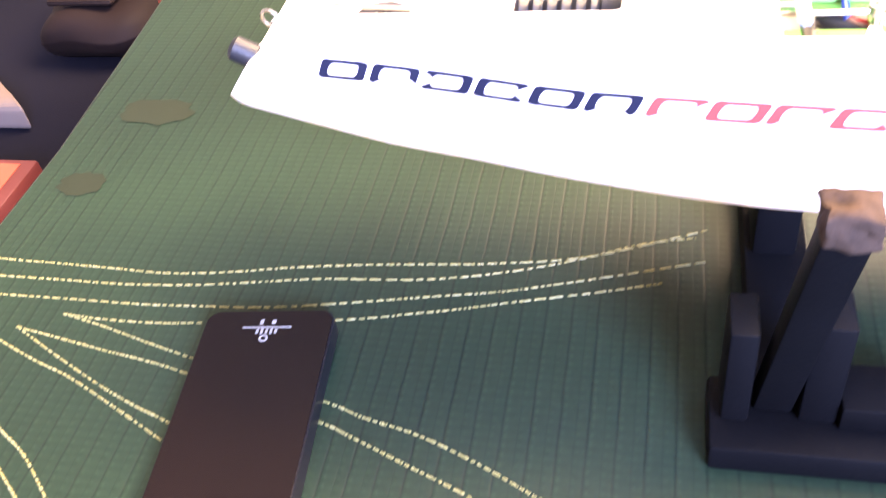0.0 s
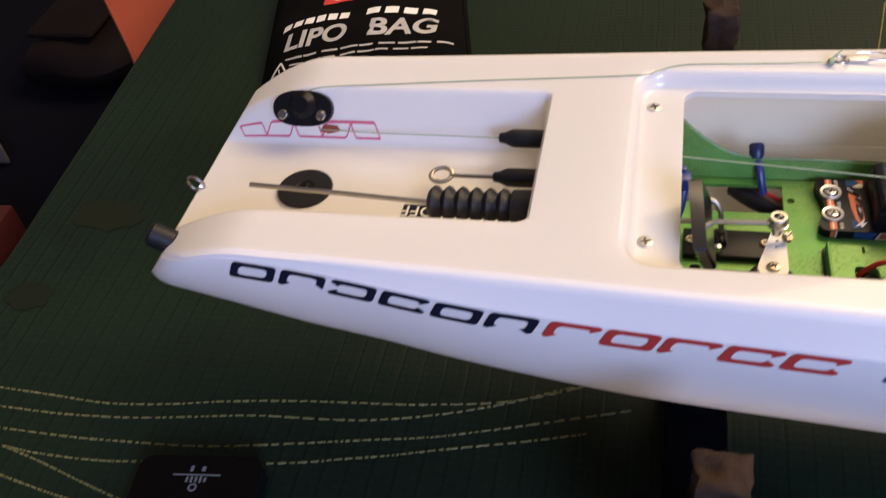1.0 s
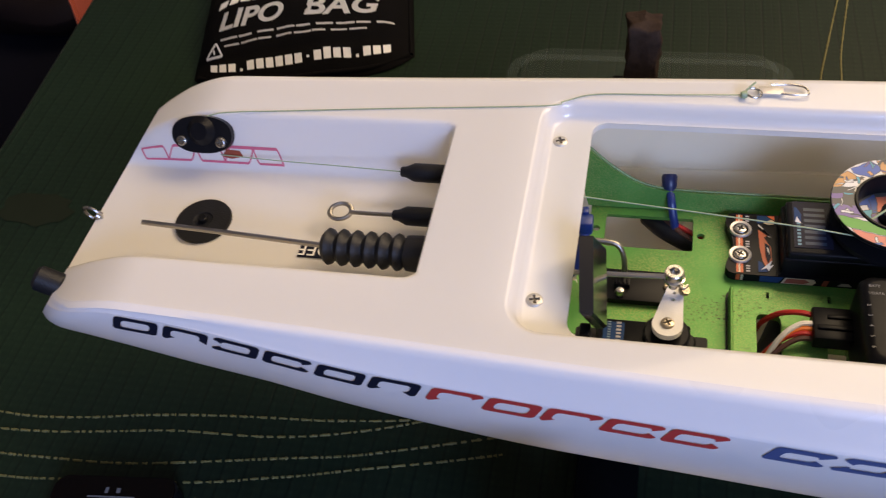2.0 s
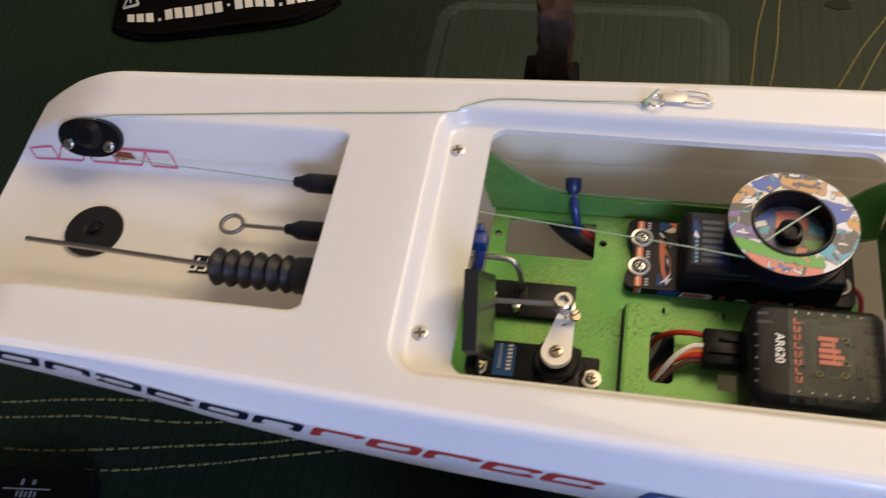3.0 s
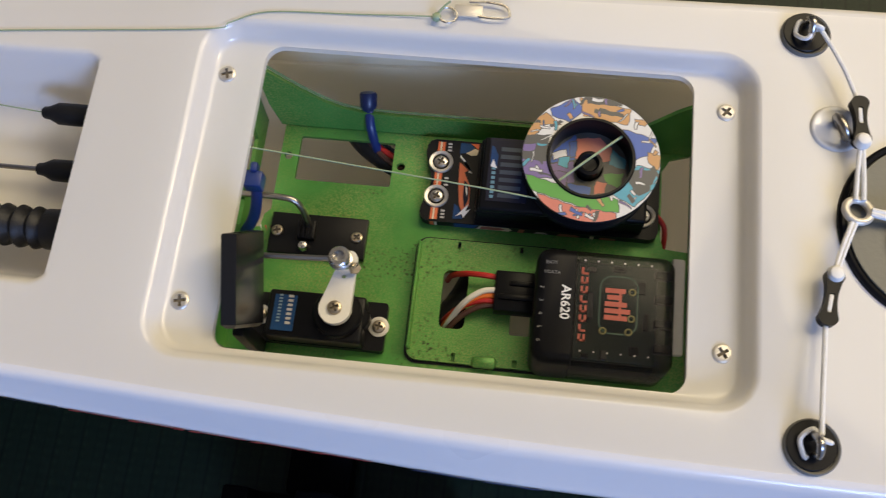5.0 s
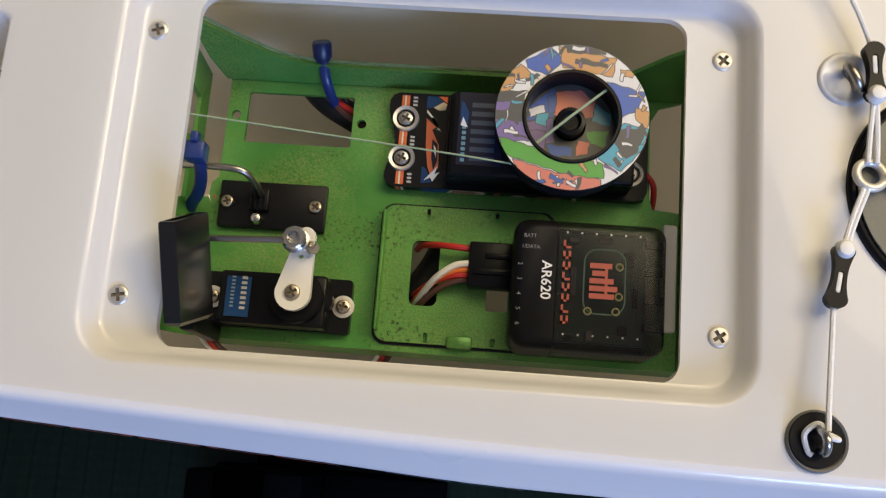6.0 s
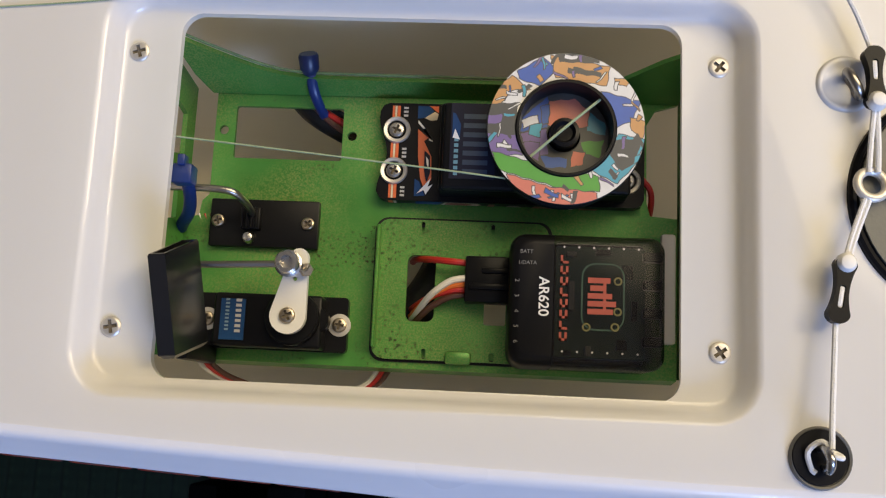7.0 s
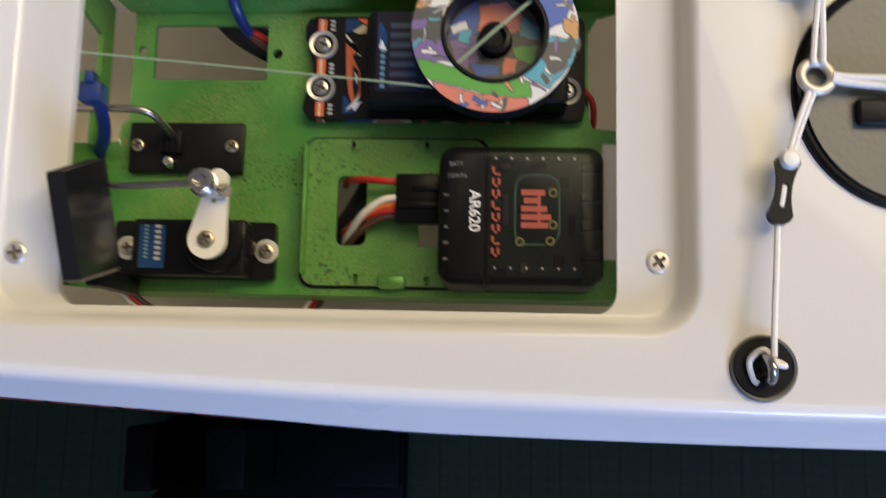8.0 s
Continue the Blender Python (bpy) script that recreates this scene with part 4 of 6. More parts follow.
def adjuster(p, q):
    """A bowsie: black bar with two holes, white cord showing through, ball stop."""
    p, q = Vector(p), Vector(q)
    d = (q - p)
    L = d.length
    ang = math.atan2(d.y, d.x)
    m = Matrix.Translation((p + q) / 2) @ Matrix.Rotation(ang, 4, "Z")
    ol = [(x, y * (0.58 + 0.42 * min(1, abs(x) / (L * .36)) ** 2)) for x, y in rloop(-L / 2, L / 2, -.0020, .0020, .0018, 6, 12)]
    ob = part("bridle_adjuster", plate(ol, [rrect(-L * .28, L * .06, -.00055, .00055, .0005, 3)], -.0011, .0011, m=m), BLACK, rig, "black plastic line adjuster")
    part("adjuster_slot_cord", rbox(-L * .27, L * .05, -.0005, .0005, -.0009, .0009, .0003, m=m), CORD, ob)
    part("adjuster_knot", lathe([(0, -.0018), (.0013, -.0014), (.0019, -.0004), (.0019, .0004), (.0013, .0014), (0, .0018)], m @ Vector((L * .40, 0, .0006)), 16), NYLON, ob, "white knot")


adjuster((.0776, -.0229, .1334), (.0797, -.0106, .1336))
adjuster((.0855, .0298, .1338), (.0859, .0178, .1336))
part("bridle_cord", tube([(.0760, -.0452, .1348), (.0763, -.0400, .1344), (.0770, -.0310, .1338), (.0776, -.0225, .1334)], .00055, 8), CORD, rig)
part("bridle_cord", tube([(.0795, -.0112, .1336), (.0812, -.0058, .1334), (.0838, .0012, .1334)], .00050, 8), CORD, rig)
part("bridle_cord", tube([(.0801, -.0112, .1336), (.0822, -.0052, .1334), (.0846, .0010, .1334)], .00050, 8), CORD, rig)
part("bridle_cord", tube([(.0843, .0054, .1335), (.0848, .0110, .1335), (.0856, .0182, .1336)], .00055, 8), CORD, rig)
part("bridle_cord", tube([(.0860, .0054, .1335), (.0862, .0110, .1335), (.0862, .0182, .1336)], .00055, 8), CORD, rig)
part("bridle_cord", tube([(.0853, .0292, .1338), (.0822, .0372, .1342), (.0780, .0450, .1346), (.0762, .0472, .1348)], .00050, 8), CORD, rig)
part("bridle_cord", tube([(.0874, .0026, .1334), (.0930, .0018, .1333), (.115, .0002, .1332), (.135, -.001, .1330)], .00065, 8), CORD, rig)
part("bridle_cord", tube([(.0876, .0034, .1335), (.0930, .0030, .1334), (.115, .0026, .1334), (.135, .002, .1330)], .00060, 8), CORD, rig)
for cy, s in ((-.0470, 1), (.0470, -1)):
    part("bridle_knot", tube([(.0765, cy + .0004, .1346), (.0748, cy + .0030 * s, .1338), (.0727, cy + .0012 * s, .1322), (.0733, cy - .0018 * s, .1318), (.0741, cy - .0026 * s, .1320)], .00052, 8), CORD, rig)
    part("bridle_knot", torus((.0766, cy + .0008 * s, .1348), .0012, .0005, axis=(.3, 1, .3), seg=16, ring=8), CORD, rig)

# ---------------------------------------------------------------- radio tray inside the hull
PZ = .0990
tray = empty("radio_tray", "green painted metal radio tray inside the hull", "tray")
ol = [(-.0500, .0300), (-.0500, .0045), (-.0515, .0030), (-.0520, -.0005), (-.0560, -.0010), (-.0560, -.0325), (-.0480, -.0330), (.0480, -.0335), (.0560, -.0330),
      (.0560, .0025), (.0500, .0030), (.0492, .0060), (.0490, .0240), (.0510, .0275), (.0560, .0290), (.0560, .0300)]
holes = [rrect(-.0453, -.0202, .0133, .0258, .0006, 2), circle(-.0479, .0199, .0011, 14), circle(-.0180, .0193, .0011, 14),
         rrect(-.0037, .0030, -.0230, -.0078, .0016, 4), rrect(.0136, .0188, -.0232, -.0172, .0003, 1),
         rrect(.0050, .0430, .0070, .0230, .001, 2), rrect(-.0425, -.0205, -.0300, -.0190, .0008, 2)]
part("tray_floor", plate(ol, holes, PZ - .0012, PZ), GREEN, tray)


def sheet(pts, t, material, name, parent):
    """A bent sheet wall: a polygon in space, thickened along its normal."""
    b2 = bmesh.new()
    v = [Vector(p) for p in pts]
    nrm = (v[1] - v[0]).cross(v[2] - v[0]).normalized() * t
    a = [b2.verts.new(p) for p in v]
    c = [b2.verts.new(p + nrm) for p in v]
    b2.faces.new(a)
    b2.faces.new(c[::-1])
    for i in range(len(v)):
        j = (i + 1) % len(v)
        b2.faces.new((a[i], c[i], c[j], a[j]))
    part(name, b2, material, parent)


# far flange: a low lip that rises into a gusset at each end
LIP = [(.0400, .0318, .0050), (-.0200, .0318, .0053), (-.0290, .0319, .0056), (-.0340, .0322, .0064), (-.0390, .0328, .0084), (-.0450, .0337, .0124), (-.0500, .0343, .0170), (-.0550, .0348, .0225)]
sheet([(-.0510, .0296, PZ), (.0400, .0300, PZ)] + [(x, y, PZ + z) for x, y, z in LIP] + [(-.0530, .0311, PZ + .008)], .0011, GREEN, "tray_lip", tray)
part("worn_edge", tube([(x, y + .0005, PZ + z) for x, y, z in LIP], .00035, 6), PALEEDGE, tray, "pale rubbed edge")
sheet([(.0395, .0300, PZ), (.0560, .0300, PZ), (.0560, .0350, PZ + .0190), (.0500, .0340, PZ + .0150), (.0395, .0318, PZ + .0052)], .0011, GREEN, "tray_gusset", tray)
# end walls
sheet([(-.0562, -.0325, PZ - .001), (-.0562, .0300, PZ - .001), (-.0575, .0345, PZ + .022), (-.0572, .0255, PZ + .016), (-.0568, .0225, PZ + .003), (-.0568, .0130, PZ + .003), (-.0572, .0115, PZ + .010), (-.0572, .0060, PZ + .010), (-.0570, .0050, PZ + .004), (-.0570, -.0020, PZ + .004), (-.0575, -.0040, PZ + .012), (-.0575, -.0330, PZ + .012)], .0011, GREEN, "tray_end", tray)
sheet([(.0562, -.0330, PZ - .001), (.0562, .0300, PZ - .001), (.0578, .0330, PZ + .018), (.0575, .0230, PZ + .010), (.0575, .0060, PZ + .002), (.0578, -.0040, PZ + .014), (.0578, -.0330, PZ + .018)], .0011, GREEN, "tray_end", tray)
sheet([(-.0480, -.0330, PZ), (.0560, -.0333, PZ), (.0560, -.0340, PZ - .006), (-.0480, -.0337, PZ - .006)], .0010, GREEN, "tray_front_lip", tray)
# the receiver's raised square with its slots
# a flat black ring paints the shade of the groove round the pad
part("pad_groove_shade", plate(rrect(-.0112, .0284, -.0318, .0006, .0030, 6), [rrect(-.0092, .0268, -.0306, -.0014, .0022, 5)], PZ + .0001, PZ + .0003), RUBBER, tray)
ol = rrect(-.0106, .0276, -.0312, .0000, .0028, 6)
sq = part("receiver_pad", plate(ol, [rrect(-.0035, .0028, -.0228, -.0080, .0016, 4), rrect(.0138, .0186, -.0230, -.0174, .0003, 1),
                                     rrect(-.0008, .0000, -.0027, -.0004, .0002, 1), rrect(.0148, .0156, -.0027, -.0004, .0002, 1),
                                     rrect(.0004, .0014, -.0309, -.0287, .0003, 1), rrect(.0152, .0164, -.0309, -.0291, .0003, 1)], PZ + .0001, PZ + .0014), GREENWORN, tray)
part("pad_tab", rbox(.0056, .0114, -.0319, -.0290, PZ + .0010, PZ + .0026, .0008, 2), GREEN, sq)
part("pad_ridge", rbox(-.0105, -.0096, -.0290, -.0018, PZ + .0014, PZ + .0044, .0003, 1), GREEN, sq)

# ---------------------------------------------------------------- slide switch
sw = empty("slide_switch", "black slide switch screwed to the green tray", "switch")
part("switch_body", rbox(-.0487, -.0239, -.0077, .0032, PZ + .0002, PZ + .0022, .0004), BLACK, sw)
knob = rbox(-.0412, -.0368, -.0040, .0010, PZ + .0022, PZ + .0042, .0003)
for k in range(4):
    rbox(-.0410 + k * .0011, -.0405 + k * .0011, -.0038, .0008, PZ + .0041, PZ + .0048, .0001, 1, bm=knob)
part("switch_slider", knob, BLACK, sw)
screw("switch_screw", (-.0467, -.0020, PZ + .0022), .0015, sw, material=BRASSY)
screw("switch_screw", (-.0263, -.0021, PZ + .0022), .0015, sw, turn=.9, material=BRASSY)
part("rod_stop", lathe([(0, 0), (.0012, .0004), (.0014, .0012), (.0010, .0022), (0, .0026)], (-.0393, -.0058, PZ + .0020), 16), STEEL, sw, "small steel stop")
part("pull_rod", tube([(-.0620, .0028, .1125), (-.0500, .0028, .1128), (-.0440, .0026, .1130), (-.0408, .0022, .1124), (-.0392, .0012, .1100), (-.0386, .0002, .1065), (-.0385, -.0006, .1034)], .00080, 10), DULL, sw, "bent steel pull rod")

# ---------------------------------------------------------------- rudder servo
DIMBLUE = mat("pale_blue_letters", (.16, .24, .30), .5, 0, .2, 400, 0, 1500)
servo = empty("rudder_servo", "small black rudder servo with a white horn", "servo")
part("servo_flange", plate(rrect(-.0500, -.0159, -.0305, -.0184, .0008, 3), [circle(-.0470, -.0242, .0010, 12), circle(-.0176, -.0245, .0010, 12)], PZ + .0004, PZ + .0028), BLACK, servo)
part("servo_case", rbox(-.0442, -.0206, -.0303, -.0188, .0850, PZ + .0085, .0008, 3), BLACK, servo)
part("servo_tower", disc((-.0267, -.0240, PZ + .0085), .0058, .0030, 32), BLACK, servo)
part("servo_spline", disc((-.0267, -.0240, PZ + .0112), .0028, .0020, 24), BLACK, servo)
part("servo_gearbox", disc((-.0222, -.0240, PZ + .0050), .0030, .0034, 28), BLACK, servo)
lab = part("servo_label", rbox(-.0425, -.0372, -.0290, -.0202, PZ + .0085, PZ + .0088, 0), LABELBLUE, servo, "blue printed label")
for k in range(7):
    part("label_bar", rbox(-.0392, -.0380, -.0208 - k * .0011, -.0202 - k * .0011, PZ + .0089, PZ + .0090, 0), GREYPRINT, lab)
for k in range(9):
    part("label_bar", rbox(-.0414, -.0406, -.0206 - k * .0008, -.0202 - k * .0008, PZ + .0089, PZ + .0090, 0), DIMBLUE, lab)
for sx, sy in ((-.0470, -.0242), (-.0176, -.0245)):
    ring = part("screw_washer", lathe([(.0011, 0), (.0025, 0), (.0025, .0003), (.0011, .0004), (.0011, 0)], (sx, sy, PZ + .0028), 24), WASHER, servo)
    screw("servo_screw", (sx, sy, PZ + .0031), .0016, servo, turn=sx * 99, material=BRASSY)
# white horn
a0, a1 = Vector((-.0267, -.0239)), Vector((-.0250, -.0116))
d = (a1 - a0).normalized()
nrm = Vector((-d.y, d.x))
out = []
for k in range(13):
    t = math.pi / 2 + math.pi * k / 12
    out.append(a0 + .0038 * (d * math.cos(t) + nrm * math.sin(t)))
for k in range(13):
    t = -math.pi / 2 + math.pi * k / 12
    out.append(a1 + .0019 * (d * math.cos(t) + nrm * math.sin(t)))
horn = part("servo_horn", plate([tuple(p) for p in out], [circle(*(a0 + d * .0078), .0005, 8), circle(*(a0 + d * .0100), .0005, 8)], PZ + .0132, PZ + .0150), NYLON, servo, "white nylon servo horn")
screw("horn_screw", (a0.x, a0.y, PZ + .0150), .0017, horn, turn=.5, material=BRASSY)
link = part("ball_link", lathe([(0, -.003), (.0012, -.003), (.0014, 0), (.0027, .0002), (.0028, .0008), (.0024, .0010), (.0024, .0028), (.0021, .0031), (.0013, .0031), (.0012, .0016), (0, .0015)], (-.0259, -.0139, PZ + .0205), 24), STEEL, servo, "steel cap screw of the link")
part("link_wire", tube([(-.0247, -.0139, PZ + .0180), (-.0232, -.0147, PZ + .0180), (-.0223, -.0135, PZ + .0180)], .0004, 6), STEEL, servo)
part("link_nut", lathe([(0, 0), (.0013, 0), (.0015, .0004), (.0015, .0012), (.0013, .0016), (0, .0016)], (-.0235, -.0143, PZ + .0162), 6, (.5, -.2, .8)), BRASSY, servo, "small brass nut")
part("rudder_rod", tube([(-.0600, -.0152, .1205), (-.0450, -.0149, .1205), (-.0266, -.0141, .1205)], .0007, 8), DULL, servo, "steel push rod")
# black hollow sleeve that leans over the push rod, its open end up and away
sleeve_thing = empty("connector_sleeve", "hollow black plastic connector sleeve leaning over the green tray", "sleeve")
sa, sd, sw_ = Vector((.09, -.948, -.305)).normalized(), Vector((.27, .32, -.900)).normalized(), Vector((-1, -.06, -.05)).normalized()
so = Vector((-.0460, -.0152, .1353))


def sleeve_ring(b2, along, inset):
    return [b2.verts.new(so + sa * (along - (.10 * v if along < .016 else 0)) + sw_ * u + sd * v) for u, v in ((inset, inset), (.0034 - inset, inset), (.0034 - inset, .0112 - inset), (inset, .0112 - inset))]


b2 = bmesh.new()
rows = [sleeve_ring(b2, t, i) for t, i in ((.0204, .0007), (.0196, .0), (.0004, .0), (.0, .0002), (.0, .0006), (.0150, .0008))]
for p, q in zip(rows, rows[1:]):
    for k in range(4):
        b2.faces.new((p[k], p[(k + 1) % 4], q[(k + 1) % 4], q[k]))
b2.faces.new(rows[0][::-1])
b2.faces.new(rows[-1])
part("sleeve_body", b2, MIRRORBLK, sleeve_thing, "", 30)
part("sleeve_foot", rbox(-.0478, -.0450, -.0340, -.0300, PZ + .0002, .1200, .0006, 2), BLACK, sleeve_thing)

# ---------------------------------------------------------------- sheet winch
winch = empty("sheet_winch", "black sail winch servo with printed base and a line drum", "winch")
wol = [(-.0092, .0266), (-.0106, .0260), (-.0113, .0247)] + [(-.0104 - .0010 * math.cos(2 * math.pi * (k / 12)), .0232 - .0170 * k / 12) for k in range(13)] + [(-.0113, .0058), (-.0106, .0046), (-.0092, .0040)]
wol += [(.0462, .0040), (.0476, .0046), (.0482, .0060), (.0482, .0246), (.0476, .0260), (.0462, .0266)]
part("winch_base", plate(wol, [], PZ + .0002, PZ + .0030), BLACK, winch)
part("winch_case", rbox(.0028, .0440, .0052, .0250, .0800, PZ + .0092, .0008, 3), BLACK, winch)
part("winch_cap", rbox(.0036, .0440, .0050, .0243, PZ + .0092, PZ + .0118, .0008, 3), BLACK, winch)
# printed patches on base and shoulder: stripes beside the screws, a flash, a label with a grid
CREAMPRINT, ORANGEPRINT = mat("cream_print", (.62, .52, .36), .4, 0, .1, 300, 0, 1500), mat("orange_print", (.60, .115, .035), .4, 0, .1, 300, 0, 1500)


def patch(name, pts, z, material, parent, label=""):
    b2 = bmesh.new()
    b2.faces.new([b2.verts.new((x / 1000, y / 1000, PZ + z)) for x, y in pts])
    return part(name, b2, material, parent, label)


for y0, y1 in ((23.0, 25.9), (13.4, 17.4), (4.5, 8.2)):
    for x0, w, mt in ((-8.6, .55, ORANGEPRINT), (-8.0, .45, CREAMPRINT), (-7.5, .7, ORANGEPRINT)):
        patch("printed_stripe", [(x0, y0), (x0 + w, y0), (x0 + w, y1), (x0, y1)], .0031, mt, winch)
    for k in range(3):
        patch("printed_bar", [(-6.0, y0 + .4 + k * .9), (-5.0, y0 + .4 + k * .9), (-5.0, y0 + .9 + k * .9), (-6.0, y0 + .9 + k * .9)], .0031, GREYPRINT, winch)
FLASH = [(ORANGEPRINT, [(-2.6, 20.6), (-.2, 18.6), (-1.1, 17.8), (.7, 14.2), (.9, 9.0), (-.6, 6.6), (-1.6, 9.2), (-2.3, 14.0)]), (LABELBLUE, [(-2.8, 26), (-.2, 26), (.9, 24.8), (-.9, 23.3), (-2.8, 23)]), (CREAMPRINT, [(-1.2, 23.2), (1.0, 24.7), (1.9, 24.2), (1.6, 22.8), (.2, 22.6)]),
         (ORANGEPRINT, [(-.2, 26), (1.9, 26), (1.9, 24.4)]), (LABELBLUE, [(-2.8, 9.0), (-1.8, 8.4), (-.4, 5.2), (-2.8, 5.0)]), (WHITEPRINT, [(-2.6, 22.6), (-1.0, 20.8), (-1.5, 20.5), (.9, 17.6), (-.1, 18.0), (.3, 18.8), (-2.6, 21.9)]),
         (NAVY, [(-.9, 15.6), (.4, 14.4), (.6, 10.4), (-.2, 8.2), (-.8, 11.0)]), (WHITEPRINT, [(-.5, 14.2), (.1, 13.4), (.2, 11.2), (-.3, 12.6)]), (WHITEPRINT, [(-2.2, 5.6), (.8, 9.2), (.2, 7.2), (1.3, 7.8), (-.2, 5.4), (-.7, 6.4)])]
for k, (mt, pts) in enumerate(FLASH):
    patch("printed_flash", pts, .00305 + k * .00004, mt, winch)
# the base's near side is printed too
SIDE = [(ORANGEPRINT, [(-8.6, .4), (-7.6, .4), (-7.6, 3.6), (-8.6, 3.6)]), (CREAMPRINT, [(-7.4, .4), (-6.8, .4), (-6.8, 3.6), (-7.4, 3.6)]), (LABELBLUE, [(-2.4, .4), (2.6, .4), (3.6, 3.6), (-2.4, 3.6)]),
        (CREAMPRINT, [(3.2, .4), (11.4, .4), (12.2, 2.0), (11.4, 3.6), (4.2, 3.6)]), (COPPER, [(4.0, .8), (9.2, .8), (10.6, 2.0), (9.2, 3.3), (4.6, 3.3)]), (COPPER, [(13.6, .4), (15.0, .4), (15.4, 3.6), (14.0, 3.6)]),
        (GREYPRINT, [(17.6, 1.2), (21.4, 1.2), (20.4, 2.8), (18.6, 2.8)]), (COPPER, [(23.4, .8), (28.0, .8), (29.4, 2.0), (28.0, 3.2), (24.0, 3.2)]), (CREAMPRINT, [(31.6, .6), (32.6, .6), (32.6, 3.4), (31.6, 3.4)]), (COPPER, [(34.0, 1.0), (38.0, 1.0), (38.0, 3.0), (34.0, 3.0)])]
for k, (mt, pts) in enumerate(SIDE):
    b2 = bmesh.new()
    b2.faces.new([b2.verts.new((x / 1000, .0040 - .00008 - k * .00003, PZ + .0002 + z * .00075)) for x, z in pts])
    part("printed_band", b2, mt, winch)
DEEPBLUE = mat("deep_blue_print", (.008, .030, .062), .4, 0, .25, 500, 0, 1500)
cap = part("cap_label", rbox(.0052, .0150, .0072, .0240, PZ + .0119, PZ + .0120, 0), NAVY, winch, "dark blue label with a pale grid")
PALE = mat("pale_blue_print", (.10, .24, .30), .4, 0, .4, 600, 0, 1500)
for k in range(7):
    patch("label_cell", [(8.0, 8.2 + k * 2.05), (13.4, 8.2 + k * 2.05), (13.4, 9.3 + k * 2.05), (8.0, 9.3 + k * 2.05)], .01205, DEEPBLUE, cap)
for k in range(7):
    patch("label_mark", [(6.1, 7.9 + k * 1.25), (7.0, 7.9 + k * 1.25), (7.0, 8.7 + k * 1.25), (6.1, 8.7 + k * 1.25)], .01205, PALE, cap)
patch("label_flash", [(5.6, 16.4), (7.2, 16.0), (7.4, 19.2), (6.2, 21.6), (5.6, 21.8)], .01206, LABELBLUE, cap)
patch("label_flash", [(5.7, 16.2), (7.3, 15.8), (6.2, 18.2)], .01208, WHITEPRINT, cap)
for sx, sy in ((-.0074, .0202), (-.0076, .0107), (.0443, .0101), (.0443, .0205)):
    part("washer", lathe([(.0021, 0), (.0031, 0), (.0031, .0003), (.0029, .0006), (.0022, .0004), (.0021, 0)], (sx, sy, PZ + .0031), 28), WASHER, winch)
    screw("winch_screw", (sx, sy, PZ + .0031), .0017, winch, turn=sx * 60)
# the drum
DX, DY, DZ = .0292, .0162, .1205
drum = part("drum", lathe([(.0035, -.0090), (.0145, -.0090), (.0153, -.0082), (.0151, -.0070), (.0109, -.0060), (.0109, -.0022), (.0157, -.0016), (.0162, -.0008), (.0161, -.0002), (.0158, 0),
                           (.0103, 0), (.0101, .0006), (.0096, .0006), (.0095, -.0004), (.0094, -.0058), (.0035, -.0060), (.0035, -.0090)], (DX, DY, DZ), 72), BLACK, winch, "black winch drum")
part("drum_hub", lathe([(0, 0), (.0031, 0), (.0031, .0034), (.0023, .0036), (.0017, .0026), (0, .0026)], (DX, DY, DZ - .0062), 28), BLACK, drum)


def tint(name, c):
    return mat(name, c, .38, 0, .14, 260, 0, 1500)


S_WHITE, S_BLUE, S_TAN, S_PURPLE = tint("sticker_white", (.62, .61, .58)), tint("sticker_blue", (.045, .10, .34)), tint("sticker_tan", (.50, .26, .10)), tint("sticker_purple", (.16, .11, .26))
S_CYAN, S_GREEN, S_GREY, S_PINK = tint("sticker_cyan", (.06, .30, .38)), tint("sticker_green", (.08, .30, .05)), tint("sticker_grey", (.07, .07, .065)), tint("sticker_pink", (.56, .17, .12))
SHEET = [S_WHITE, S_BLUE, S_TAN, S_PURPLE, S_CYAN, S_GREEN, S_GREY, S_PINK]
# flat colour shapes of the sticker: colour, corners in millimetres from the drum's axis
STERN_SIDE = [
    (1, [(-9.9, 11.4), (-4.8, 14.6), (-2.2, 11.8), (-5.3, 8.5), (-9.6, 9.8)]),
    (2, [(-12.8, 8.8), (-11, 10.6), (-7.2, 7.6), (-11, 7.4), (-12.3, 5.2), (-14.8, 3.4), (-15.2, 5.8)]),
    (6, [(-16, 4.4), (-9.6, 4.8), (-10, -1.8), (-16, -1.3)]),
    (3, [(-15.6, 2.2), (-12.6, 2.4), (-12.6, 0.5), (-15.6, 0.3)]),
    (3, [(-16.4, -1.5), (-9.2, -1.8), (-8.4, -5.8), (-15.2, -6.0)]),
    (2, [(-3.4, 15), (8.4, 12.8), (7.9, 8.8), (-2.4, 10.4)]),
    (6, [(-1.9, 15.6), (6.6, 15.4), (6.2, 13.6), (-1.5, 13.6)]),
]
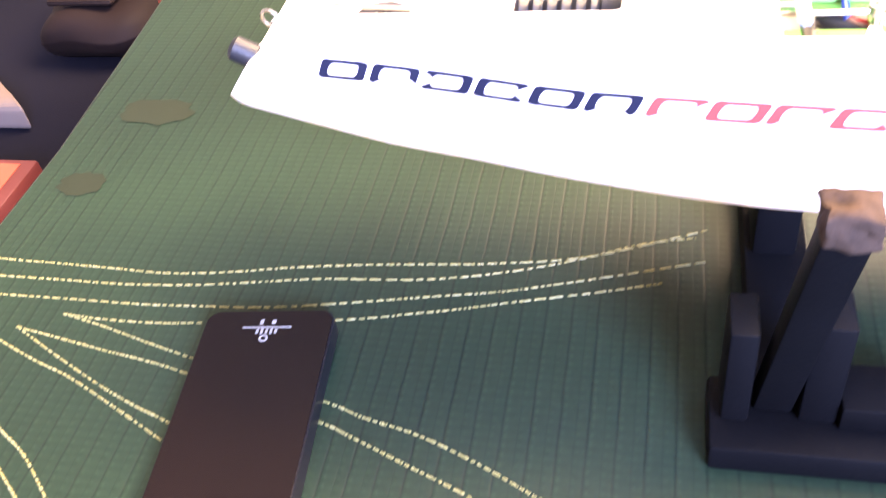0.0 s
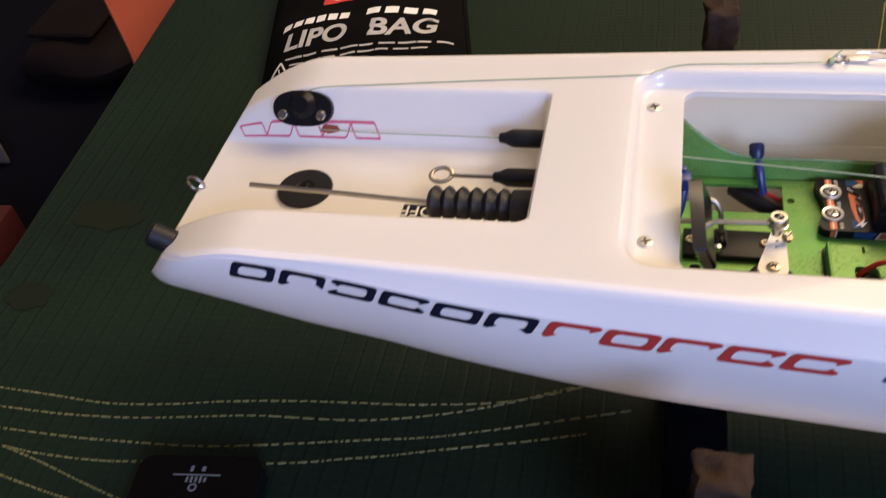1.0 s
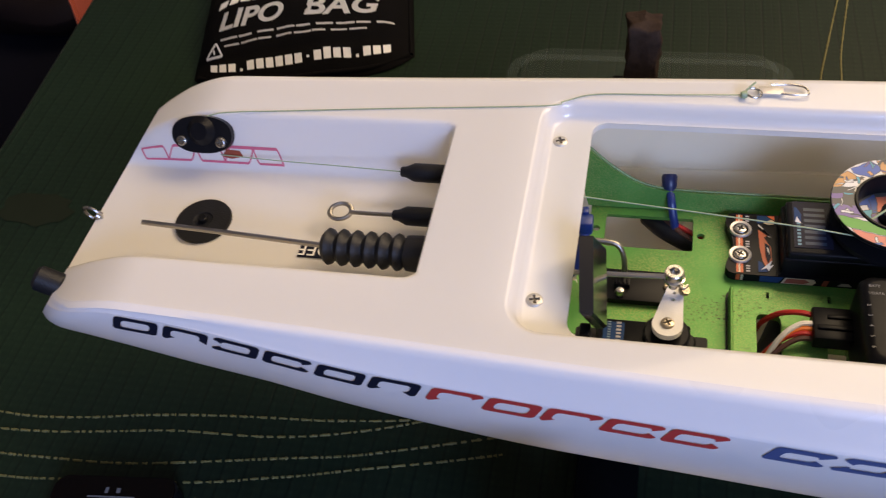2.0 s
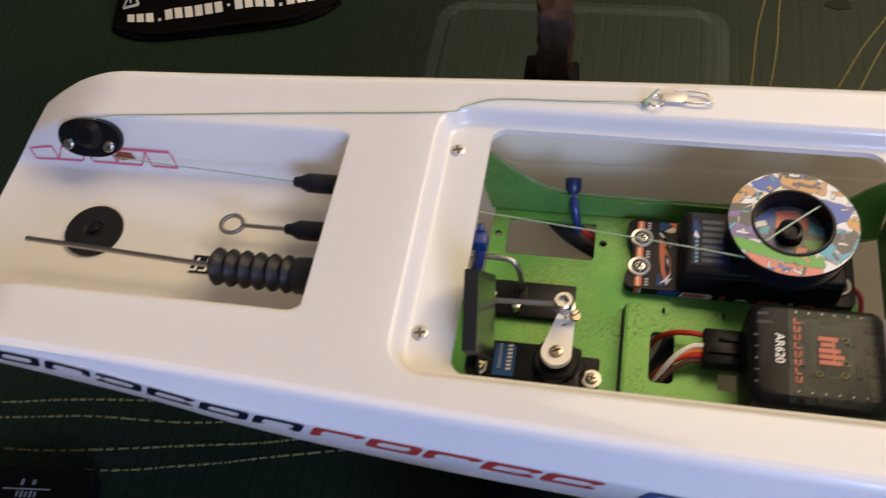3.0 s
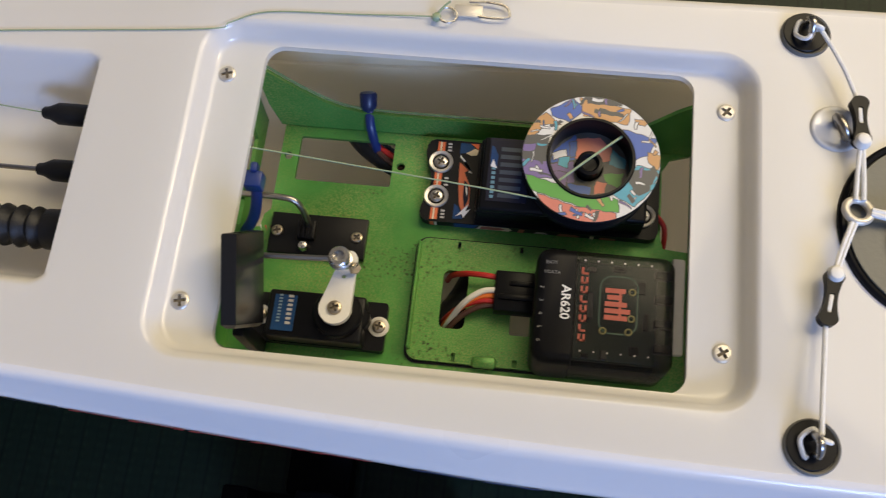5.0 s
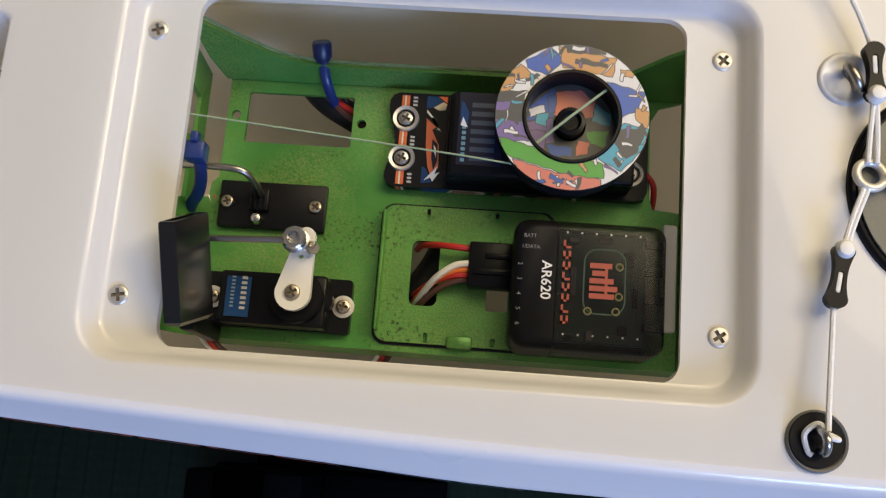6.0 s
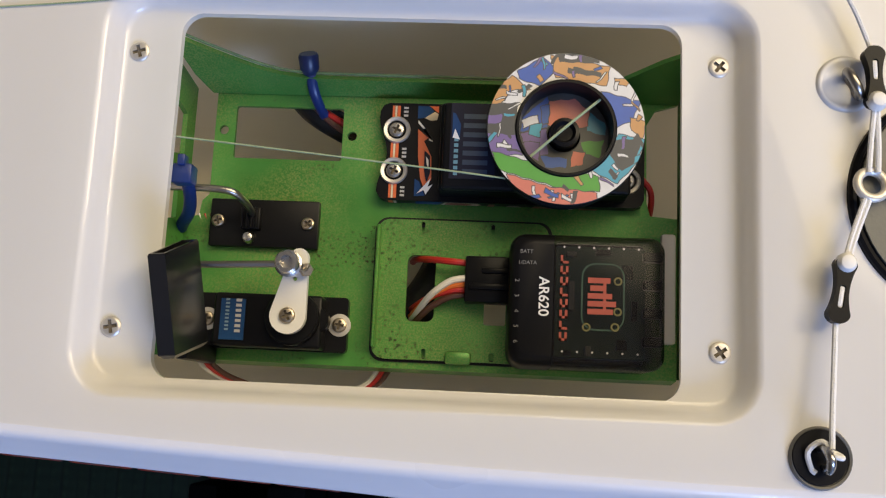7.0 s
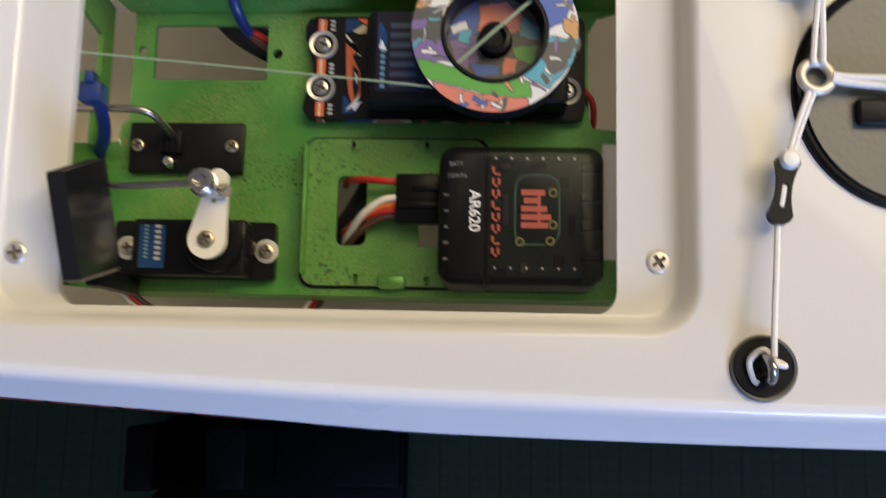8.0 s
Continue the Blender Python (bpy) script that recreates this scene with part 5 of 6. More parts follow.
BOW_SIDE = [
    (0, [(-0.6, 15.2), (2.2, 15), (2, 14.2), (-0.6, 14.2)]),
    (6, [(0.2, 12.4), (6.8, 11.6), (6.6, 10.8), (0.2, 11.4)]),
    (1, [(6.6, 7.8), (14.6, 5.8), (12.8, 1.8), (10, 0.4), (8.4, 4.4)]),
    (2, [(9.2, 10.6), (12.4, 10.2), (11.8, 8.8), (9.4, 9.4)]),
    (2, [(12.4, 2.6), (15.6, 1.8), (15, -2.2), (12.8, 0)]),
    (4, [(10.2, -0.9), (15.6, -1.8), (14, -6.6), (10.2, -11), (4.8, -8.4), (8.4, -4.8)]),
    (6, [(9.8, -2.2), (14.8, -1.8), (13.6, -6.6), (11, -8.4), (8.8, -5.3)]),
]
NEAR_SIDE = [
    (4, [(13.4, -5.4), (15, -5), (14.4, -6.6), (13.2, -6.8)]),
    (5, [(-14.4, -5.2), (-9, -6.6), (6.6, -9.6), (6.9, -12.6), (1.4, -12.9), (-13.2, -8.9)]),
    (7, [(-11.4, -9.6), (-3, -12.0), (6.4, -12.9), (6.0, -16.2), (0.6, -16.6), (-9, -14.6)]),
    (0, [(-6.4, -12), (-5.8, -11.9), (-5.4, -14), (-6, -14.2)]),
    (0, [(-2.6, -12.6), (-2, -12.6), (-1.8, -14.8), (-2.4, -14.8)]),
    (0, [(1.2, -13.2), (1.7, -13.2), (1.7, -14.9), (1.2, -14.9)]),
]
SHAPES = STERN_SIDE + BOW_SIDE + NEAR_SIDE
CUP_FAR = [
    (1, [(-8.6, 3.6), (-3.6, 8.2), (-2.6, 6.2), (-3.4, 1.6), (-8.8, 0.6)]),
    (3, [(-8.8, 0.4), (-3.4, 1.4), (-3, -4), (-7.2, -5)]),
    (4, [(4, 6), (8.4, 3), (8.6, 0.2), (4.6, 1.2)]),
    (7, [(-3.2, 7.4), (2.0, 8.0), (5.2, 5.6), (4.8, 2.2), (-0.4, 0.9), (-3.4, 2.2)]),
    (1, [(-4.8, 6.2), (-2.9, 6.6), (-3.1, 2.6), (-4.4, 2.2)]),
    (4, [(-7, 2.6), (-4.4, 2.6), (-4.8, -0.4), (-7, 0)]),
]
CUP = CUP_FAR + [
    (3, [(-8, -1.4), (-4.8, -1.4), (-4.8, -5.4), (-7.6, -4)]),
    (5, [(3.4, -1.0), (8.2, -0.6), (7.4, -4.4), (4.2, -3.6)]),
    (7, [(1.8, -3.2), (4.4, -3.2), (4, -5.8), (1.4, -6.6)]),
    (1, [(-4.6, -4.2), (1, -4.6), (0.6, -6.6), (-3.6, -6.8)]),
    (0, [(-8.6, 3.2), (-5.4, 4.4), (-5, 2.8), (-8.2, 1.4)]),
]


# small strokes that fill the sticker's white ground
rnd = random.Random(41)
for k in range(46):
    a, r = rnd.uniform(0, 2 * math.pi), rnd.uniform(10.4, 15.2)
    cx, cy, t = r * math.cos(a), r * math.sin(a), rnd.uniform(0, math.pi)
    L, W = rnd.uniform(.7, 1.7), rnd.uniform(.16, .5)
    ex, ey = math.cos(t), math.sin(t)
    SHAPES.append((rnd.choice((0, 0, 1, 2, 6, 6, 3, 4)), [(cx + ex * L + ey * W, cy + ey * L - ex * W), (cx + ex * L * .8 - ey * W, cy + ey * L * .8 + ex * W), (cx - ex * L - ey * W * .4, cy - ey * L + ex * W * .4), (cx - ex * L * .9 + ey * W, cy - ey * L * .9 - ex * W)]))


def drawn_sheet(name, shapes, r0, r1, z, nr, na, ground, label):
    """A printed ring, each small face taking the colour of the shape that it lies in, with inked edges."""
    R = r0 + (r1 - r0) * np.arange(nr + 1) / nr
    A = 2 * math.pi * np.arange(na) / na
    verts = np.stack([DX + np.outer(R, np.cos(A)), DY + np.outer(R, np.sin(A)), np.full((nr + 1, na), z)], -1).reshape(-1, 3)
    j, k = np.meshgrid(np.arange(nr), np.arange(na), indexing="ij")
    k2 = (k + 1) % na
    faces = np.stack([j * na + k, (j + 1) * na + k, (j + 1) * na + k2, j * na + k2], -1).reshape(-1, 4)
    rm, am = ((R[:-1] + R[1:]) * 483)[j], (A + math.pi / na)[k]
    x0, y0 = rm * np.cos(am), rm * np.sin(am)
    x, y = (x0 + .10 * np.sin(y0 * 2.3)).ravel(), (y0 + .10 * np.sin(x0 * 2.1)).ravel()
    c = np.full(len(x), ground)
    for colour, poly in shapes:
        hit, near = np.zeros(len(x), bool), np.zeros(len(x), bool)
        for (ax, ay), (bx, by) in zip(poly, poly[1:] + poly[:1]):
            dx, dy = bx - ax, by - ay
            if dy:
                hit ^= ((ay > y) != (by > y)) & (x < dx * (y - ay) / dy + ax)
            t = np.clip(((x - ax) * dx + (y - ay) * dy) / (dx * dx + dy * dy), 0, 1)
            near |= np.hypot(x - ax - t * dx, y - ay - t * dy) < .085
        c[hit] = colour
        c[near] = 6
    me = bpy.data.meshes.new(name)
    me.from_pydata(verts.tolist(), [], faces.tolist())
    for one in SHEET:
        me.materials.append(one)
    me.polygons.foreach_set("material_index", c.astype(np.int32))
    ob = new(name, me)
    ob.parent = drum
    tagged(ob, label)


drawn_sheet("drum_sticker", SHAPES, .0104, .0160, DZ + .00015, 60, 900, 0, "printed sticker of bright flat colour shapes")
drawn_sheet("cup_print", CUP, .0035, .0094, DZ - .0058, 44, 460, 6, "dark print of colour shapes in the drum's cup")
part("drum_cross_line", tube([(DX - .0072, DY - .0062, DZ - .0008), (DX, DY + .0004, DZ - .0006), (DX + .0072, DY + .0068, DZ - .0008)], .00030, 6), LINE, drum, "green line across the drum")
part("winch_line", tube([(-.0660, .0131, .1206), (-.0524, .0119, .1204), (.0000, .0072, .1196), (.0166, .0057, .1188), (.0260, .0049, .1180)], .00020, 6), LINE, winch, "taut green winch line")
part("winch_wire", tube([(.0478, .0110, PZ + .002), (.0500, .0080, PZ + .001), (.0502, .0030, PZ - .003), (.0490, -.004, PZ - .012)], .0007, 8), WIRE_R, winch, "red wire")

# ---------------------------------------------------------------- receiver
DIMPRINT = mat("faded_grey_print", (.16, .155, .15), .6, 0, .12, 300, 0, 1500)
rx = empty("radio_receiver", "smoked plastic radio receiver with red and white print on the tray", "receiver")
def hooded(x0, x1, y0, y1, z0, z1, r, left):
    """A moulded half case: rounded upright corners on one end, softened top edge."""
    o = rrect(x0, x1, y0, y1, r, 6)
    o = [(x0 if (x < (x0 + x1) / 2) != left and x < (x0 + x1) / 2 else x1 if (x > (x0 + x1) / 2) == left and x > (x0 + x1) / 2 else x, y) for x, y in o]
    b2 = bmesh.new()
    cx, cy = (x0 + x1) / 2, (y0 + y1) / 2
    rows = []
    for t, z in ((0, z0), (0, z1 - .0022), (.0004, z1 - .0011), (.0012, z1 - .0003), (.0022, z1)):
        rows.append([b2.verts.new((x + ((t if x < cx else 0) if left else (-t if x > cx else 0)), cy + (y - cy) * (1 - t / ((y1 - y0) / 2)), z)) for x, y in o])
    for p, q in zip(rows, rows[1:]):
        for i in range(len(p)):
            b2.faces.new((p[i], p[(i + 1) % len(p)], q[(i + 1) % len(p)], q[i]))
    b2.faces.new(rows[-1])
    b2.faces.new(rows[0][::-1])
    return b2


part("receiver_end", hooded(.0188, .0278, -.0322, -.0050, PZ + .0012, .1168, .0034, True), BLACK, rx, "black end of the receiver case")
part("receiver_cover", hooded(.0279, .0505, -.0322, -.0050, PZ + .0012, .1168, .0030, False), SMOKE, rx, "smoky translucent cover")
RXT = .11685
board = part("circuit_board", rbox(.0284, .0470, -.0300, -.0068, .1108, .1122, .0002, 1), CIRCUIT, rx)
part("receiver_base", rbox(.0284, .0470, -.0310, -.0058, PZ + .0014, .1100, .0006), BLACK, rx)
# the clear flange at the far end, its lit look put into an opaque pale colour
part("cover_flange", rbox(.0506, .0537, -.0262, -.0030, .1078, .1100, .0006), LITPALE, rx, "clear plastic flange")
for k in range(4):
    part("header_pin", rbox(.0462, .0502, -.0272 + k * .0058, -.0252 + k * .0058, .1122, .1142, .0003, 1), BLACK, board)
for k, (x, y, w, h) in enumerate(((.0312, -.0290, .0016, .0010), (.0354, -.0285, .0012, .0020), (.0422, -.0270, .0020, .0020), (.0432, -.0120, .0022, .0030), (.0317, -.0085, .0020, .0010), (.0382, -.0080, .0030, .0012), (.0447, -.0200, .0012, .0040), (.0318, -.0172, .0012, .0060))):
    part("circuit_chip", rbox(x - w / 2, x + w / 2, y - h / 2, y + h / 2, .1122, .1130, .0001, 1), (BLACK, GREYEDGE, BLACK)[k % 3], board)
bm = bmesh.new()
o, q = rrect(.0334, .0421, -.0246, -.0109, .0028, 6), rrect(.0337, .0418, -.0243, -.0112, .0025, 6)
ov, iv = [bm.verts.new((x, y, RXT)) for x, y in o], [bm.verts.new((x, y, RXT)) for x, y in q]
for k in range(len(ov)):
    bm.faces.new((ov[k], ov[(k + 1) % len(ov)], iv[(k + 1) % len(iv)], iv[k]))
part("printed_frame", bm, CIRCUIT, rx)
for k, (x0, x1) in enumerate(((.0347, .0392), (.0352, .0384), (.0347, .0396), (.0347, .0404), (.0347, .0398))):
    part("printed_bar", rbox(x0, x1, -.0150 - k * .00158, -.0139 - k * .00158, RXT, RXT + .00006, 0), COPPER, rx, "red printed bar")
part("printed_bar", rbox(.0378, .0384, -.0213, -.0144, RXT + .00002, RXT + .00007, 0), COPPER, rx, "red printed bar")
for k in range(8):
    y0 = -.0112 - k * .00224
    for x0, x1, ya, yb in ((.0291, .0296, 0, .0017), (.0291, .0307, 0, .0005), (.0302, .0307, .0000, .0017))[: 3 if k % 3 else 2]:
        part("brand_bar", rbox(x0, x1, y0 + ya, y0 + yb, RXT + .00001 * k, RXT + .00006 + .00001 * k, 0), COPPER, rx)
for k in range(6):
    for yy in (-.0078, -.0290):
        part("cover_pin", disc((.0298 + k * .0030, yy, RXT), .00022, .0001, 8), GREYPRINT, rx)
for px_, py_ in ((.0345, -.0240), (.0402, -.0238), (.0407, -.0145), (.0407, -.0207)):
    part("solder_ring", torus((px_, py_, RXT + .0001), .0007, .0002, seg=14, ring=6), GOLD, rx)
lettering("model_lettering", "AR620", .0029, Matrix.Translation((.0258, -.0181, RXT)) @ Matrix.Rotation(-math.pi / 2, 4, "Z"), WHITEPRINT, rx, "white letters AR620", .00004)
lettering("port_lettering", "BATT", .0011, Matrix.Translation((.0222, -.0090, RXT)), DIMPRINT, rx)
lettering("port_lettering", "1/DATA", .0011, Matrix.Translation((.0224, -.0113, RXT)), DIMPRINT, rx)
for k, ch in enumerate("23456"):
    lettering("port_lettering", ch, .0013, Matrix.Translation((.0204, -.0150 - k * .0031, RXT)) @ Matrix.Rotation(-math.pi / 2, 4, "Z"), DIMPRINT, rx)
plug2 = empty("servo_plug", "black servo plug with coloured wires in the receiver", "plug")
part("plug_body", rbox(.0095, .0192, -.0187, -.0086, PZ + .0030, PZ + .0075, .0005), BLACK, plug2)
part("plug_ridge", rbox(.0105, .0190, -.0160, -.0146, PZ + .0072, PZ + .0082, .0003), BLACK, plug2)
part("plug_ridge", rbox(.0130, .0190, -.0124, -.0112, PZ + .0072, PZ + .0080, .0003), BLACK, plug2)
for y0, mt, dy, dz in ((-.0100, WIRE_R, .0014, 0), (-.0134, WIRE_W, -.0080, .0008), (-.0146, WIRE_O, -.0060, 0), (-.0158, WIRE_R, -.0035, -.0004), (-.0168, WIRE_B, -.0060, -.001)):
    part("wire", tube([(.0098, y0, PZ + .0055 + dz), (.0062, y0 + dy * .12, PZ + .0058 + dz), (.0020, y0 + dy * .50, PZ + .0040 + dz), (-.0016, y0 + dy, PZ - .001), (-.0030, y0 + dy * 1.1, PZ - .006)], .00075, 8), mt, plug2)

# ---------------------------------------------------------------- cable ties and wires
NAVYTIE = mat("navy_cable_tie", (0.004, 0.012, 0.055), 0.4, 0, 0.15, 200, 0.1, 1800)
tie = empty("cable_tie", "blue nylon cable tie holding wires", "cable tie", group="cable ties")
part("tie_head", lathe([(0, 0), (.0016, .0001), (.0019, .0008), (.0022, .0014), (.0023, .0042), (.0020, .0048), (0, .0049)], (-.0277, .0322, .1038), 20, (-.05, .78, .62)), NAVYTIE, tie)
part("tie_band", tube([(-.0277, .0346, .1042), (-.0274, .0318, .1044), (-.0268, .0285, .1028), (-.0260, .0262, .0995), (-.0250, .0245, .0955)], .0012, 10, flat=.6), BLUE, tie)
tie = empty("cable_tie", "blue nylon cable tie standing at the tray's end", "cable tie", group="cable ties")
part("tie_head", rbox(-.0521, -.0476, .0022, .0064, .1155, .1198, .0006, 2), BLUE, tie)
part("tie_tip", rbox(-.0507, -.0490, .0058, .0082, .1175, .1206, .0004, 2), BLUE, tie)
part("tie_band", tube([(-.0498, .0040, .1170), (-.0498, .0022, .1140), (-.0506, .0000, .1100), (-.0522, -.0018, .1060), (-.0546, -.0032, .1020), (-.0556, -.0040, .1000)], .0014, 10, flat=.7), BLUE, tie)
loom = empty("wire_loom", "dark sleeve with red wires under the tray opening", "wires")
part("loom_sleeve", tube([(-.0330, .0320, .0930), (-.0280, .0270, .0930), (-.0215, .0232, .0925), (-.0140, .0200, .0915)], .0034, 14), RUBBER, loom, "dark sleeve")
part("loom_wire", tube([(-.0300, .0300, .0955), (-.0255, .0262, .0962), (-.0205, .0232, .0958), (-.0120, .0200, .0945)], .0008, 8), WIRE_R, loom)
part("loom_wire", tube([(-.0300, .0290, .0958), (-.0255, .0250, .0958), (-.0210, .0218, .0950), (-.0120, .0185, .0940)], .0009, 8), WIRE_B, loom)
part("loom_sleeve", tube([(-.0070, -.0250, .0885), (-.0015, -.0190, .0895), (.0030, -.0120, .0900), (.0060, -.0040, .0890)], .0052, 14), RUBBER, loom, "dark sleeve")
lead2 = empty("servo_lead", "red white and black servo lead looping under the tray", "wires")
for k, mt in enumerate((WIRE_W, WIRE_R, WIRE_B)):
    o = k * .0013
    part("lead_wire", tube([(-.052 + o, .000, .0985), (-.050 + o, -.0060, .0980), (-.0515 + o, -.020, .0960), (-.050 + o, -.0330, .0965), (-.040 + o, -.0385, .0900), (-.025 + o, -.0400, .0880), (-.013 + o, -.0372, .0915), (-.008 + o, -.030, .0930)], .0006, 8), mt, lead2)

# ---------------------------------------------------------------- stand
stand = empty("boat_stand", "dark boat stand with worn brown pads on its arms", "stand")
part("stand_base", rbox(-.0620, .0060, -.0880, -.0620, TOP + .0005, TOP + .0110, .0015), STANDBLK, stand)
part("stand_beam", rbox(-.0500, -.0300, -.0618, .0800, TOP + .0006, TOP + .0110, .0015), STANDBLK, stand)
part("stand_base", rbox(-.0560, .0000, .0802, .0990, TOP + .0005, TOP + .0120, .0015), STANDBLK, stand)
part("stand_saddle", rbox(-.0480, -.0340, -.0120, .0120, TOP + .0112, .0640, .002), STANDBLK, stand)


def arm_pad(x0, x1, y0, y1, z0, z1, seed):
    b2 = rbox(x0, x1, y0, y1, z0, z1, .0012, 3)
    bmesh.ops.subdivide_edges(b2, edges=[e for e in b2.edges if e.calc_length() > .004], cuts=5, use_grid_fill=True)
    off = Vector((seed, 1, 2))
    for v in b2.verts:
        v.co += Vector((noise.noise(v.co * 260), noise.noise(v.co * 260 + off), noise.noise(v.co * 240 + off * 3))) * .0016
    part("arm_pad", b2, WOODPAD, stand, "worn brown pad")


b2 = rbox(-.0460, -.0355, -.0950, -.0870, TOP + .0112, .1140, .001)
for v in b2.verts:
    v.co.x -= (.1140 - v.co.z) * .05
    v.co.y += (.1140 - v.co.z) * .25
part("stand_arm", b2, STANDBLK, stand)
arm_pad(-.0462, -.0345, -.0968, -.0865, .1140, .1225, 3)
part("stand_arm", rbox(-.0430, -.0310, .0835, .0925, TOP + .012, .0965, .001), STANDBLK, stand)
arm_pad(-.0440, -.0335, .0830, .0935, .0960, .1235, 5)
part("arm_block", rbox(-.0590, -.0515, -.0785, -.0630, TOP + .0112, .0665, .001), STANDBLK, stand)
part("arm_block", rbox(-.0385, -.0285, -.0770, -.0625, TOP + .0112, .0690, .001), STANDBLK, stand)
part("arm_step", rbox(-.0283, .0055, -.0790, -.0625, TOP + .0112, .0400, .001), STANDBLK, stand)
part("arm_block", rbox(-.0490, -.0340, .0830, .0960, TOP + .0122, .0950, .001), STANDBLK, stand)

# ---------------------------------------------------------------- things on the table
PHONEPRINT = mat("dim_grey_print", (0.17, 0.16, 0.15), 0.6, 0, 0.12, 300, 0.0, 1500)
phone = empty("phone", "black phone lying face up on the table cover", "phone")
m = Matrix.Translation((-.1988, -.1000, TOP + .0006)) @ Matrix.Rotation(radians(5.6), 4, "Z")
part("phone_body", plate(rrect(-.0224, .0224, -.0550, .0550, .0050, 8), [], 0, .0070, m=m), BLACK, phone, "", 50)
part("phone_glass", plate(rrect(-.0218, .0218, -.0544, .0544, .0046, 8), [], .0070, .0076, m=m), GLASSBLK, phone, "dark glossy glass")
for k, (x, y, w, h) in enumerate([(0, .0470, .0170, .0006), (-.0022, .0494, .0012, .0022), (.0020, .0494, .0014, .0018), (-.0030, .0452, .0009, .0020), (-.0014, .0452, .0009, .0024), (.0002, .0452, .0009, .0020), (.0018, .0452, .0009, .0024), (.0034, .0452, .0009, .0018)]):
    part("printed_bar", rbox(x - w / 2, x + w / 2, y - h / 2, y + h / 2, .0077, .00775, 0, m=m), PHONEPRINT, phone)
part("glass_mark", plate(circle(-.0002, .0422, .0016, 16), [circle(-.0002, .0422, .0009, 12)], .0077, .00775, m=m), PHONEPRINT, phone)

lipo = empty("battery_bag", "black fireproof battery bag with white print lying on the table", "bag")
BAG_W, BAG_L, BAG_TURN = .113, .185, radians(13)
BAG_AT = Vector((-.2600, .1605))


def bag_point(u, v):
    """A place on the bag's top, u across and v back from its front edge."""
    x, y = BAG_AT.x + u * math.cos(BAG_TURN) - v * math.sin(BAG_TURN), BAG_AT.y + u * math.sin(BAG_TURN) + v * math.cos(BAG_TURN)
    e = 2 * u / BAG_W - 1
    back = .012 * abs(e) ** 5 * max(0.0, 1 - v / .05)
    x, y = x - back * math.sin(BAG_TURN), y + back * math.cos(BAG_TURN)
    h = hermite([0, .004, .010, .020, .032, .055, .10, .16, .185], [.0, .0045, .0090, .0160, .0215, .0245, .0240, .0150, .0], v)
    w = max(0.0, 1 - .45 * e * e - .55 * abs(e) ** 9)
    wr = .0022 * noise.noise(Vector((x * 38, y * 50, 1))) + .0007 * noise.noise(Vector((x * 120, y * 90, 4)))
    fold = .0012 * math.exp(-((v - .0125 - .02 * u) / .0022) ** 2)
    return Vector((x, y, TOP + .0012 + (h + wr * min(1, h / .006) - fold * min(1, h / .006)) * w))


bm = bmesh.new()
NXB, NYB = 48, 70
grid = [[bm.verts.new(bag_point(BAG_W * i / NXB, BAG_L * (j / NYB) ** 1.3)) for j in range(NYB + 1)] for i in range(NXB + 1)]
low = [[bm.verts.new((v.co.x, v.co.y, TOP + .0004)) for v in col] for col in grid]
for i in range(NXB):
    for j in range(NYB):
        bm.faces.new((grid[i][j], grid[i + 1][j], grid[i + 1][j + 1], grid[i][j + 1]))
        bm.faces.new((low[i][j], low[i][j + 1], low[i + 1][j + 1], low[i + 1][j]))
for i in range(NXB):
    bm.faces.new((grid[i][0], low[i][0], low[i + 1][0], grid[i + 1][0]))
    bm.faces.new((grid[i][NYB], grid[i + 1][NYB], low[i + 1][NYB], low[i][NYB]))
for j in range(NYB):
    bm.faces.new((grid[0][j], grid[0][j + 1], low[0][j + 1], low[0][j]))
    bm.faces.new((grid[NXB][j], low[NXB][j], low[NXB][j + 1], grid[NXB][j + 1]))
part("bag_cloth", bm, FABRIC, lipo, "", 70)
# a woven binding round the bag's front and side edges
part("bag_binding", tube([bag_point(BAG_W * f, .002) + Vector((0, 0, .0004)) for f in (.02, .2, .4, .6, .8, .98)], .0011, 8), FABRIC, lipo)
part("bag_binding", tube([bag_point(BAG_W * .985, BAG_L * f) + Vector((0, 0, .0004)) for f in (.01, .15, .3, .5, .7, .9)], .0011, 8), FABRIC, lipo)


def drape(ob, lift=.0004):
    """Lays flat print, drawn in (u, v), on the bag."""
    for v in ob.data.vertices:
        v.co = bag_point(v.co.x, v.co.y) + Vector((0, 0, lift))
    return ob


def bag_bar(u0, u1, v0, v1, material=None, lean=0.0, bow=0.0, name="printed_bar"):
    b2 = bmesh.new()
    n = max(3, int((u1 - u0) / .0015))
    rows = []
    for k in range(n + 1):
        u = u0 + (u1 - u0) * k / n
        up = bow * (1 - (2 * u / BAG_W - 1) ** 2)
        rows.append((b2.verts.new((u, v0 + up, 0)), b2.verts.new((u + lean, v1 + up, 0))))
    for p, q in zip(rows, rows[1:]):
        b2.faces.new((p[0], q[0], q[1], p[1]))
    drape(part(name, b2, material or WHITEPRINT, lipo))


